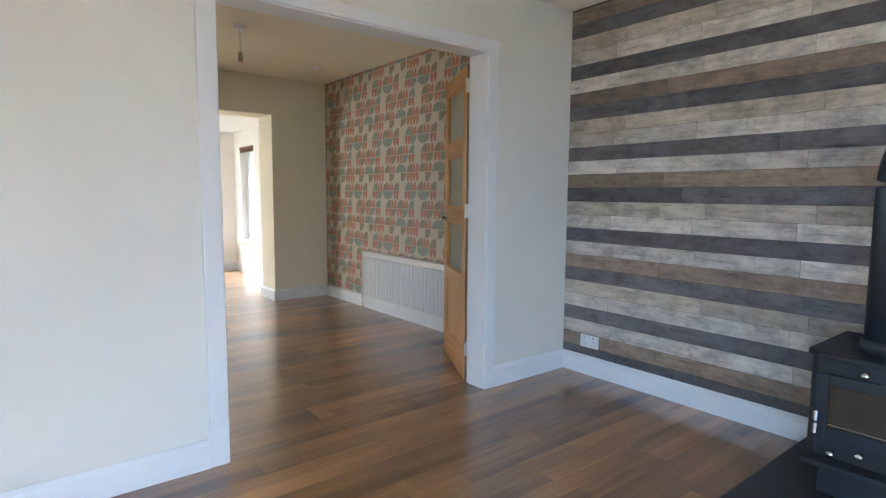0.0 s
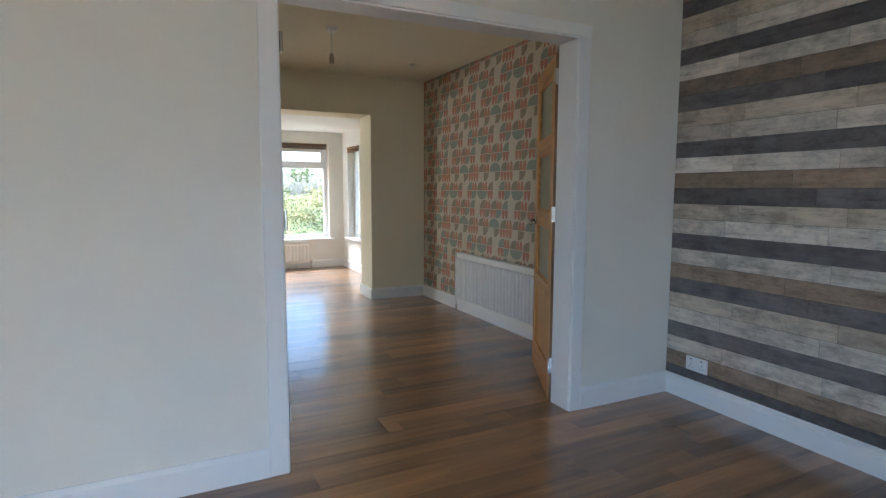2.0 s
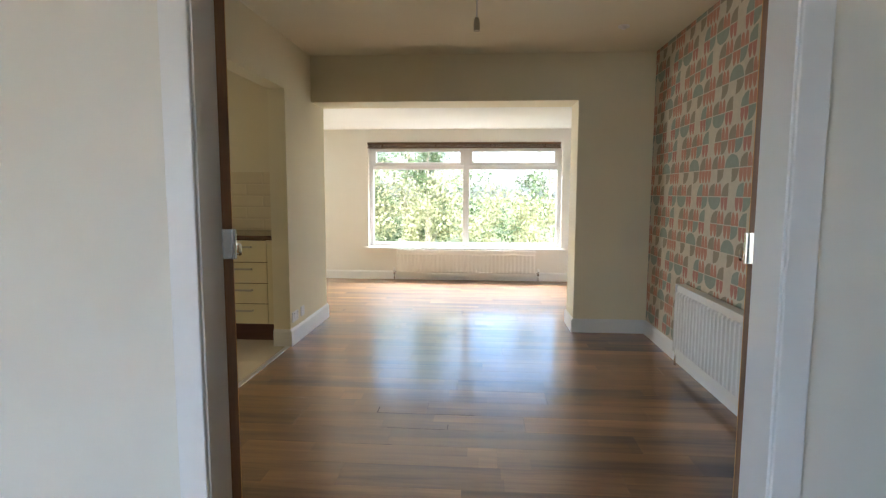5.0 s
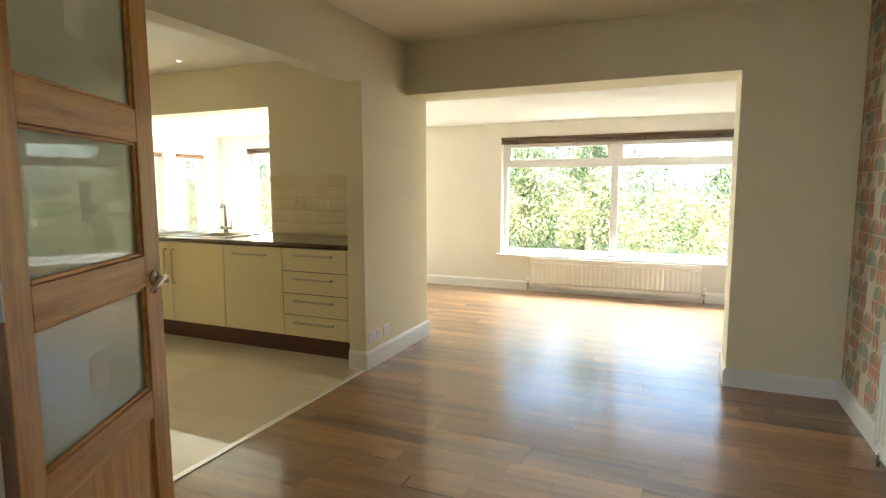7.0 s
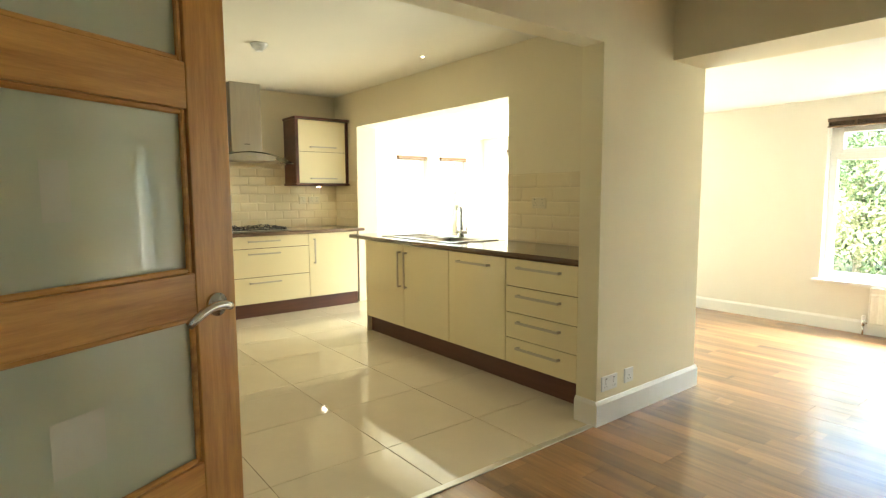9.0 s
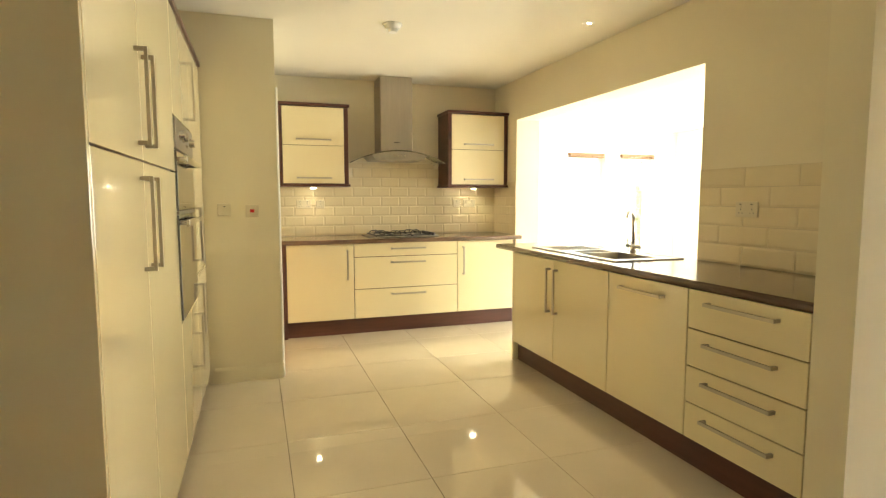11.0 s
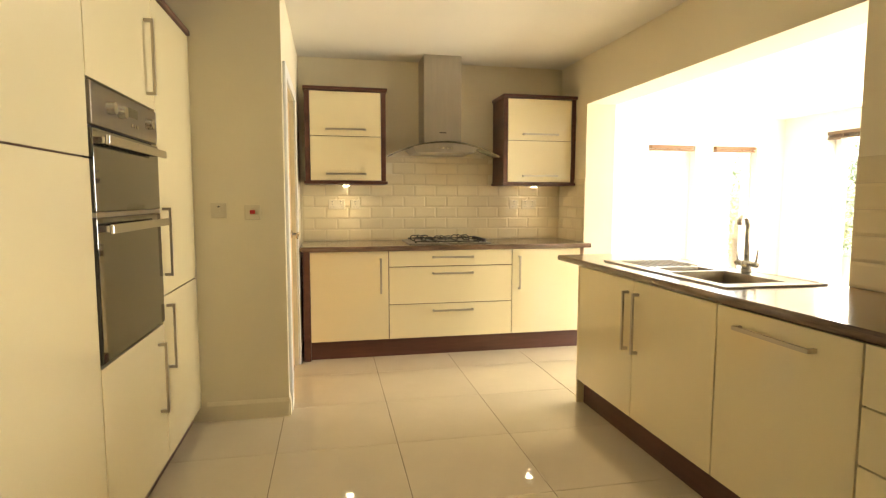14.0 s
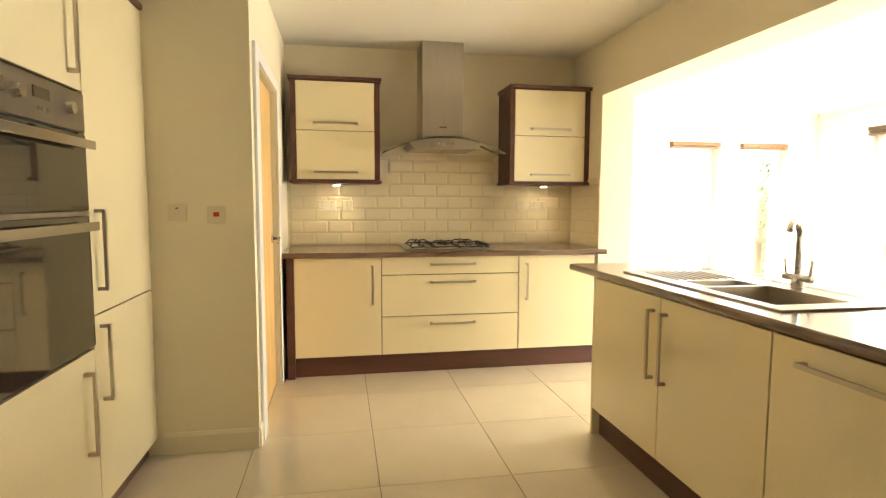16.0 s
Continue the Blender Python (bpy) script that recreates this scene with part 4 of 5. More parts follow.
part("pane_bar", box(-0.630, -0.6225, SY - 0.11, SY + 0.11, 0.352, 0.360, 0.002), CHROME, sd, "thin bright bar")
for z in (0.335, 0.385):
    part("hinge", rod((-0.638, SY + 0.148, z - 0.02), (-0.638, SY + 0.148, z + 0.02), 0.009), CHROME, sd, "bright hinge pin")
part("ash_lip", box(-0.69, -0.611, SY - 0.175, SY + 0.175, 0.205, 0.226, 0.004), STOVE_PAINT, st)
for yy, z in ((SY + 0.0, 0.578), (SY + 0.0, 0.272), (SY + 0.09, 0.25)):
    kb = rod((-0.611, yy, z), (-0.640, yy, z), 0.007, 0.007, 14)
    rod((-0.640, yy, z), (-0.655, yy, z), 0.014, 0.012, 16, into=kb)
    part("knob", kb, CHROME, st, "bright metal knob", True)
bend = [(-0.44, SY, 0.632), (-0.44, SY, 1.0), (-0.44, SY, 1.26)]
bend += [(-0.29 - 0.15 * math.cos(k * math.pi / 16), SY, 1.26 + 0.15 * math.sin(k * math.pi / 16)) for k in range(1, 9)]
bend.append((X_L - 0.012, SY, 1.41))
part("flue_pipe", tube(bend, 0.065, 28), STOVE_PAINT, st, "black flue pipe turning back into the wall", True)
part("flue_collar", rod((-0.44, SY, 0.633), (-0.44, SY, 0.68), 0.08, 0.075, 32), STOVE_PAINT, st, "", True)
part("wall_plate", rod((X_L - 0.012, SY, 1.41), (X_L - 0.006, SY, 1.41), 0.10, seg=32), STOVE_PAINT, st)
hearth = setting("hearth", box(-1.0, X_L - 0.0195, SY - 0.40, SY + 0.37, 0.0005, 0.045, 0.006), SLATE, "dark slate hearth slab", "hearth")

# ---- kitchen ----
YF = 3.15      # island door fronts
XF = -7.05     # hob run door fronts
YT = 0.90      # tall unit door fronts


def bar_handle(parent, p0, p1, out, flat=0.0075):
    """A square bar pull on two feet."""
    p0, p1, out = Vector(p0), Vector(p1), Vector(out)
    d = (p1 - p0).normalized()
    side = d.cross(out).normalized()

    def block(c0, c1, wa, wb, across=out):
        bm = bmesh.new()
        vs = []
        for e in (c0, c1):
            vs.append([bm.verts.new(e + side * sx * wa + across * so * wb) for sx, so in ((-1, -1), (1, -1), (1, 1), (-1, 1))])
        for i in range(4):
            bm.faces.new((vs[0][i], vs[0][(i + 1) % 4], vs[1][(i + 1) % 4], vs[1][i]))
        bm.faces.new(vs[0])
        bm.faces.new(vs[1])
        bmesh.ops.recalc_face_normals(bm, faces=bm.faces)
        return bm

    h = part("handle", block(p0 + out * 0.032, p1 + out * 0.032, flat, 0.005), NICKEL, parent, "satin nickel bar handle")
    for e in (p0 + d * 0.0065, p1 - d * 0.0065):
        bm = block(e + out * 0.0003, e + out * 0.0265, flat * 0.98, 0.0065, d)
        part("handle_foot", bm, NICKEL, h)


def front(unit, name, axis, a0, a1, z0, z1, face, out, handle=None):
    """A cream gloss door or drawer front, 19 mm thick, standing out from the carcass. handle: (from, to) as (along, z)."""
    g = 0.0018
    if axis == "x":
        bm = box(a0 + g, a1 - g, face, face - out * 0.019, z0 + g, z1 - g, 0.0025)
        o = (0, out, 0)
        pt = lambda a, z: (a, face, z)
    else:
        bm = box(face, face - out * 0.019, a0 + g, a1 - g, z0 + g, z1 - g, 0.0025)
        o = (out, 0, 0)
        pt = lambda a, z: (face, a, z)
    d = part(name, bm, CREAM_GLOSS, unit)
    if handle:
        bar_handle(d, pt(*handle[0]), pt(*handle[1]), o)
    return d


def unit(name, at, label, x0, x1, y0, y1, z0, z1, material, group="", category="cabinet"):
    u = thing(name, at, label, category, group)
    part("carcass", box(x0, x1, y0, y1, z0, z1, 0.0015), material, u)
    return u


# island run
base_z, top_z = 0.15, 0.87
cr = YF + 0.021
u = unit("drawer_unit", (-3.65, 3.45, 0), "cream gloss base unit with four drawers", -3.954, -3.345, cr, 3.80, base_z, top_z, WENGE_X, "island units")
for z0, z1 in ((0.682, 0.868), (0.502, 0.680), (0.326, 0.500), (base_z, 0.324)):
    front(u, "drawer", "x", -3.954, -3.345, z0, z1, YF, -1, ((-3.83, z1 - 0.055), (-3.47, z1 - 0.055)))
u = unit("integrated_dishwasher", (-4.27, 3.45, 0), "dishwasher behind a plain cream gloss door", -4.576, -3.958, cr, 3.80, base_z, top_z, WENGE_X, "island units", "dishwasher")
front(u, "door", "x", -4.576, -3.957, base_z, 0.868, YF, -1, ((-4.45, 0.80), (-4.11, 0.80)))
u = unit("sink_unit", (-5.2, 3.45, 0), "cream gloss sink base unit with two doors", -5.816, -4.580, cr, 3.80, base_z, 0.74, WENGE_X, "island units")
front(u, "door", "x", -5.816, -5.198, base_z, 0.868, YF, -1, ((-5.245, 0.50), (-5.245, 0.81)))
front(u, "door", "x", -5.196, -4.579, base_z, 0.868, YF, -1, ((-5.15, 0.50), (-5.15, 0.81)))
u = thing("end_panel", (-5.825, 3.45, 0), "cream end panel of the island units", "panel")
part("board", box(-5.836, -5.818, YF, 3.80, 0.0, top_z, 0.002), CREAM_GLOSS, u)
u = thing("filler_panel", (-3.3, 3.3, 0), "cream filler strip between drawers and pier", "panel")
part("board", box(-3.343, X_P0 - 0.001, YF + 0.004, YF + 0.022, 0.15, top_z, 0.001), CREAM_GLOSS, u)
u = thing("plinth", (-4.5, 3.2, 0), "dark wenge plinth under the island units", "plinth")
part("board", box(-5.816, X_P0 - 0.001, YF + 0.045, YF + 0.062, 0.0, 0.149, 0.001), WENGE_X, u)

wt = thing("worktop", (-4.7, 3.45, top_z), "dark streaked laminate worktop with a rolled edge", "worktop", "worktops")
bm = bmesh.new()
SX0, SX1, SY0, SY1 = -5.70, -4.68, 3.275, 3.745
for x0, x1, y0, y1 in ((-6.14, SX0, 3.153, 3.826), (SX1, X_P0 - 0.001, 3.153, 3.826), (SX0, SX1, 3.153, SY0), (SX0, SX1, SY1, 3.826)):
    box(x0, x1, y0, y1, top_z + 0.001, 0.908, into=bm)
bmesh.ops.remove_doubles(bm, verts=bm.verts, dist=1e-5)
part("slab", bm, WORKTOP_X, wt)
bm = bmesh.new()
pr = [(3.153, 0.871), (3.145, 0.874), (3.140, 0.884), (3.140, 0.896), (3.145, 0.905), (3.153, 0.908)]
rr = [[bm.verts.new((x, y, z)) for y, z in pr] for x in (-6.14, X_P0 - 0.001)]
for i in range(5):
    bm.faces.new((rr[0][i], rr[0][i + 1], rr[1][i + 1], rr[1][i]))
bm.faces.new(rr[0])
bm.faces.new(rr[1])
bmesh.ops.recalc_face_normals(bm, faces=bm.faces)
part("front_edge", bm, WORKTOP_X, wt, "dark rounded front edge", True)


def sink():
    s = thing("kitchen_sink", (-5.19, 3.51, 0.908), "stainless steel bowl-and-a-half sink with drainer", "sink")
    bowls = [(-5.16, -4.76, 3.32, 3.64, 0.16), (-5.34, -5.19, 3.36, 3.62, 0.12)]
    z = 0.913
    xs = sorted({SX0 - 0.015, SX1 + 0.015, *(b[0] for b in bowls), *(b[1] for b in bowls)})
    ys = sorted({SY0 - 0.015, SY1 + 0.015, *(b[2] for b in bowls), *(b[3] for b in bowls)})
    bm = bmesh.new()
    for x0, x1 in zip(xs, xs[1:]):
        for y0, y1 in zip(ys, ys[1:]):
            cx, cy = (x0 + x1) / 2, (y0 + y1) / 2
            if any(b[0] < cx < b[1] and b[2] < cy < b[3] for b in bowls):
                continue
            bm.faces.new([bm.verts.new(p) for p in ((x0, y0, z), (x1, y0, z), (x1, y1, z), (x0, y1, z))])
    bmesh.ops.remove_doubles(bm, verts=bm.verts, dist=1e-5)
    part("deck", bm, STEEL, s)
    rim = bmesh.new()
    for q in ((SX0 - 0.018, SX1 + 0.018, SY0 - 0.018, SY0 - 0.013), (SX0 - 0.018, SX1 + 0.018, SY1 + 0.013, SY1 + 0.018), (SX0 - 0.018, SX0 - 0.013, SY0 - 0.013, SY1 + 0.013), (SX1 + 0.013, SX1 + 0.018, SY0 - 0.013, SY1 + 0.013)):
        box(*q, 0.9085, 0.9155, into=rim)
    part("rim", rim, STEEL, s)
    for x0, x1, y0, y1, dp in bowls:
        bm = bmesh.new()
        t = [bm.verts.new(p) for p in ((x0, y0, z), (x1, y0, z), (x1, y1, z), (x0, y1, z))]
        i = 0.02
        b = [bm.verts.new(p) for p in ((x0 + i, y0 + i, z - dp), (x1 - i, y0 + i, z - dp), (x1 - i, y1 - i, z - dp), (x0 + i, y1 - i, z - dp))]
        for k in range(4):
            bm.faces.new((t[k], t[(k + 1) % 4], b[(k + 1) % 4], b[k]))
        bm.faces.new(b)
        bw = part("bowl", bm, STEEL, s)
        part("waste", rod(((x0 + x1) / 2, (y0 + y1) / 2, z - dp + 0.001), ((x0 + x1) / 2, (y0 + y1) / 2, z - dp + 0.004), 0.035, seg=20), CHROME, bw)
    for k in range(8):
        y = 3.35 + k * 0.042
        part("drainer_rib", rod((-5.66, y, z + 0.0005), (-5.38, y, z + 0.0005), 0.004, seg=8), STEEL, s)
    return s


sink()
tap = thing("mixer_tap", (-5.075, 3.70, 0.913), "chrome swan-neck kitchen mixer tap with two levers", "tap")
tb = rod((-5.075, 3.70, 0.913), (-5.075, 3.70, 0.975), 0.024, 0.022, 20)
part("body", tb, CHROME, tap, "", True)
part("cross_bar", rod((-5.145, 3.70, 0.958), (-5.005, 3.70, 0.958), 0.015, seg=16), CHROME, tap, "", True)
sp = [(-5.075 + q * 0.4, 3.70 - q * 0.85, z) for q, z in ((0, 0.97), (0, 1.12), (0.006, 1.155), (0.022, 1.182), (0.05, 1.197), (0.08, 1.193), (0.1, 1.176), (0.106, 1.155))]
part("spout", tube(sp, 0.0125, 14), CHROME, tap, "", True)
for s in (-1, 1):
    part("lever", rod((-5.075 + s * 0.062, 3.70, 0.968), (-5.075 + s * 0.072, 3.70, 1.035), 0.0055, seg=10), CHROME, tap, "", True)

# hob run
u = thing("end_panel", (-7.35, 1.45, 0), "dark wenge end panel of the hob units", "panel")
part("board", box(X_W + 0.001, XF + 0.004, 1.428, 1.478, 0.0, top_z, 0.002), WENGE, u)
u = unit("base_unit", (-7.4, 1.79, 0), "cream gloss base unit with one door", X_W + 0.001, XF - 0.021, 1.48, 2.093, base_z, top_z, WENGE, "hob units")
front(u, "door", "y", 1.48, 2.094, base_z, 0.868, XF, 1, ((2.03, 0.53), (2.03, 0.81)))
u = unit("pan_drawer_unit", (-7.4, 2.61, 0), "cream gloss base unit with wide pan drawers", X_W + 0.001, XF - 0.021, 2.095, 3.128, base_z, top_z, WENGE, "hob units")
for z0, z1 in ((0.738, 0.868), (0.432, 0.736), (base_z, 0.430)):
    front(u, "drawer", "y", 2.096, 3.128, z0, z1, XF, 1, ((2.45, z1 - 0.055), (2.79, z1 - 0.055)))
u = unit("base_unit", (-7.4, 3.43, 0), "cream gloss base unit with one door", X_W + 0.001, XF - 0.021, 3.13, 3.742, base_z, top_z, WENGE, "hob units")
front(u, "door", "y", 3.130, 3.742, base_z, 0.868, XF, 1, ((3.19, 0.53), (3.19, 0.81)))
u = thing("plinth", (-7.12, 2.6, 0), "dark wenge plinth under the hob units", "plinth")
part("board", box(XF - 0.062, XF - 0.045, 1.479, 3.76, 0.0, 0.149, 0.001), WENGE, u)
wt = thing("worktop", (-7.4, 2.6, top_z), "dark streaked laminate worktop under the gas hob", "worktop", "worktops")
part("slab", box(X_W + 0.001, -7.03, 1.405, 3.826, top_z + 0.001, 0.908, 0.003), WORKTOP_Y, wt)
part("front_edge", box(-7.0295, -7.012, 1.405, 3.826, top_z + 0.001, 0.908, 0.006), WORKTOP_Y, wt, "dark rounded front edge")


def hob():
    h = thing("gas_hob", (-7.40, 2.62, 0.908), "steel gas hob with black iron pan supports", "hob")
    hx0, hx1, hy0, hy1 = -7.66, -7.16, 2.28, 2.98
    part("tray", box(hx0, hx1, hy0, hy1, 0.9085, 0.918, 0.004), STEEL, h)
    spots = [(-7.53, 2.42, 0.04), (-7.29, 2.42, 0.03), (-7.41, 2.61, 0.055), (-7.53, 2.79, 0.04), (-7.29, 2.79, 0.03)]
    for x, y, r in spots:
        b = part("burner", rod((x, y, 0.918), (x, y, 0.930), r * 1.15, r, 20), STEEL, h)
        part("burner_cap", rod((x, y, 0.930), (x, y, 0.937), r * 0.9, r * 0.8, 20), CAST_IRON, b)
    for group_ in (spots[:2], spots[2:3], spots[3:]):
        bm = bmesh.new()
        ys = [q[1] for q in group_]
        ya, yb = min(ys) - 0.085, max(ys) + 0.085
        frame_z = 0.928
        for p, q in (((-7.635, ya), (-7.185, ya)), ((-7.185, ya), (-7.185, yb)), ((-7.185, yb), (-7.635, yb)), ((-7.635, yb), (-7.635, ya))):
            rod((*p, frame_z), (*q, frame_z), 0.005, seg=8, into=bm)
        for x, y in itertools.product((-7.635, -7.185), (ya, yb)):
            rod((x, y, 0.918), (x, y, frame_z), 0.006, seg=8, into=bm)
        for x, y, r in group_:
            for dx, dy in ((1, 0), (-1, 0), (0, 1), (0, -1)):
                far = 0.083 if dy else min(abs(-7.185 - x), abs(x + 7.635), 0.11)
                arm = [(x + dx * far, y + dy * far, frame_z), (x + dx * far * 0.9, y + dy * far * 0.9, 0.952), (x + dx * far * 0.7, y + dy * far * 0.7, 0.960), (x + dx * 0.018, y + dy * 0.018, 0.957)]
                tube(arm, 0.0048, 8, into=bm)
        part("pan_support", bm, CAST_IRON, h, "black iron pan support")
    for k in range(5):
        x = -7.58 + k * 0.085
        part("knob", rod((x, 2.935, 0.918), (x, 2.935, 0.945), 0.019, 0.016, 18), CAST_IRON, h, "black control knob")


hob()


def wall_cabinet(y0, y1, label):
    z0, z1, x1 = 1.43, 2.17, -7.405
    c = thing("wall_cabinet", (X_W, (y0 + y1) / 2, z0), label, "cabinet", "wall cabinets")
    part("carcass", box(X_W + 0.001, x1, y0 + 0.04, y1 - 0.04, z0 + 0.001, z1 - 0.001), WENGE, c)
    for a in (y0, y1 - 0.038):
        part("side_panel", box(X_W + 0.001, x1 + 0.022, a, a + 0.038, z0, z1, 0.002), WENGE, c)
    part("cornice", box(X_W + 0.001, x1 + 0.05, y0 - 0.012, y1 + 0.012, z1 + 0.0005, z1 + 0.028, 0.004), WENGE, c)
    part("pelmet", box(X_W + 0.001, x1 + 0.05, y0 - 0.012, y1 + 0.012, z0 - 0.024, z0 - 0.0005, 0.004), WENGE, c)
    zm = (z0 + z1) / 2
    for a, b in ((z0 + 0.004, zm), (zm, z1 - 0.004)):
        front(c, "door", "y", y0 + 0.04, y1 - 0.04, a, b, x1 + 0.020, 1, (((y0 + y1) / 2 - 0.165, a + 0.055), ((y0 + y1) / 2 + 0.165, a + 0.055)))
    ym = (y0 + y1) / 2
    l_ = thing("cabinet_spotlight", (-7.52, ym, z0 - 0.024), "small lit spotlight under a wall cabinet", "cabinet light", "cabinet lights")
    part("rim", rod((-7.52, ym, z0 - 0.0245), (-7.52, ym, z0 - 0.036), 0.034, 0.03, 22), CHROME, l_)
    part("lamp_face", rod((-7.52, ym, z0 - 0.0365), (-7.52, ym, z0 - 0.039), 0.026, seg=20), LAMP_GLOW, l_, "lit lamp face")
    lamp("cabinet_spotlight_beam", 'SPOT', 0.15, look((-7.52, ym, z0 - 0.045), (-7.60, ym, 0.9)), (1.0, 0.88, 0.64), cone=130)


wall_cabinet(1.448, 2.112, "wenge wall cabinet with two cream flap doors near the oak door")
wall_cabinet(3.15, 3.829, "wenge wall cabinet with two cream flap doors near the sunroom opening")


def hood():
    h = thing("cooker_hood", (X_W, 2.61, 1.66), "stainless chimney cooker hood with curved glass canopy", "cooker hood")
    ym = 2.61
    part("chimney", box(X_W + 0.001, -7.42, ym - 0.165, ym + 0.165, 1.765, Z_K - 0.001, 0.003), STEEL, h)
    bm = bmesh.new()
    n = 24
    rows = []
    for x, drop in ((X_W + 0.02, 0.0), (-7.24, 0.0)):
        row = []
        for k in range(n + 1):
            f = k / n * 2 - 1
            row.append((x - abs(f) ** 2 * 0.05 * (x > -7.5), ym + f * 0.475, 1.765 - 0.115 * f * f))
        rows.append(row)
    top = [[bm.verts.new(p) for p in r] for r in rows]
    bot = [[bm.verts.new((x, y, z - 0.006)) for x, y, z in r] for r in rows]
    for k in range(n):
        bm.faces.new((top[0][k], top[0][k + 1], top[1][k + 1], top[1][k]))
        bm.faces.new((bot[0][k], bot[1][k], bot[1][k + 1], bot[0][k + 1]))
        bm.faces.new((top[1][k], top[1][k + 1], bot[1][k + 1], bot[1][k]))
        bm.faces.new((top[0][k + 1], top[0][k], bot[0][k], bot[0][k + 1]))
    for k in (0, n):
        bm.faces.new((top[0][k], top[1][k], bot[1][k], bot[0][k]))
    bmesh.ops.recalc_face_normals(bm, faces=bm.faces)
    part("canopy", bm, TINTED, h, "curved clear glass canopy", True)
    bm = bmesh.new()
    ring = []
    for k in range(17):
        f = k / 16 * 2 - 1
        ring.append((ym + f * 0.285, 1.758 - 0.115 * (f * 0.6) ** 2))
    prof = ring + [(ym + 0.245, 1.675), (ym - 0.245, 1.675)]
    a = [bm.verts.new((X_W + 0.002, y, z)) for y, z in prof]
    b = [bm.verts.new((-7.30, y, z)) for y, z in prof]
    for k in range(len(prof)):
        bm.faces.new((a[k], a[(k + 1) % len(prof)], b[(k + 1) % len(prof)], b[k]))
    bm.faces.new(a)
    bm.faces.new(b)
    bmesh.ops.recalc_face_normals(bm, faces=bm.faces)
    part("body", bm, STEEL, h)
    for s in (-1, 1):
        part("filter", box(-7.66, -7.34, ym + s * 0.118 - 0.11, ym + s * 0.118 + 0.11, 1.669, 1.6745, 0.001), NICKEL, h, "mesh grease filter")
    for k in range(4):
        y = ym + (k - 1.5) * 0.035
        part("button", rod((-7.2999, y, 1.712), (-7.296, y, 1.712), 0.008, seg=14), CHROME, h)
    part("badge", box(-7.4199, -7.4185, ym - 0.03, ym + 0.03, 1.85, 1.858), DARK, h, "small dark badge")


hood()

# tall units
tz0, tz1 = 0.09, 2.155
u = unit("larder_unit", (-4.05, 0.58, 0), "tall cream gloss larder unit with four doors", -4.612, -3.27, Y_P + 0.02, YT - 0.021, tz0, tz1, WENGE_X, "tall units")
for x0, x1, hx in ((-4.612, -3.874, -3.93), (-3.873, -3.272, -3.815)):
    front(u, "door", "x", x0, x1, tz0, 1.408, YT, 1, ((hx, 1.065), (hx, 1.36)))
    front(u, "door", "x", x0, x1, 1.410, tz1, YT, 1, ((hx, 1.455), (hx, 1.75)))
u = thing("end_panel", (-3.26, 0.58, 0), "cream gloss end panel beside the tall units", "panel")
part("board", box(-3.2685, -3.251, Y_P + 0.02, YT, 0.0, tz1, 0.002), CREAM_GLOSS, u)
u = unit("oven_housing", (-4.96, 0.58, 0), "tall cream gloss housing for the double oven", -5.306, -4.616, Y_P + 0.02, YT - 0.04, tz0, tz1, WENGE_X, "tall units")
front(u, "door", "x", -5.306, -4.614, tz0, 0.722, YT, 1, ((-5.215, 0.345), (-5.215, 0.655)))
front(u, "door", "x", -5.306, -4.614, 1.662, tz1, YT, 1, ((-5.215, 1.71), (-5.215, 2.02)))
u = unit("larder_unit", (-5.63, 0.58, 0), "tall cream gloss larder unit with two doors", -5.957, -5.310, Y_P + 0.02, YT - 0.021, tz0, tz1, WENGE_X, "tall units")
front(u, "door", "x", -5.957, -5.308, tz0, 0.840, YT, 1, ((-5.365, 0.50), (-5.365, 0.80)))
front(u, "door", "x", -5.957, -5.308, 0.842, tz1, YT, 1, ((-5.365, 0.93), (-5.365, 1.24)))
u = thing("cornice", (-4.7, 0.58, tz1), "dark wenge cornice on the tall units", "cornice")
part("board", box(-5.958, -3.26, Y_P + 0.02, YT + 0.012, tz1 + 0.001, tz1 + 0.03, 0.004), WENGE_X, u)
u = thing("plinth", (-4.7, 0.84, 0), "dark wenge plinth under the tall units", "plinth")
part("board", box(-5.958, -3.27, YT - 0.062, YT - 0.045, 0.0, tz0 - 0.001, 0.001), WENGE_X, u)


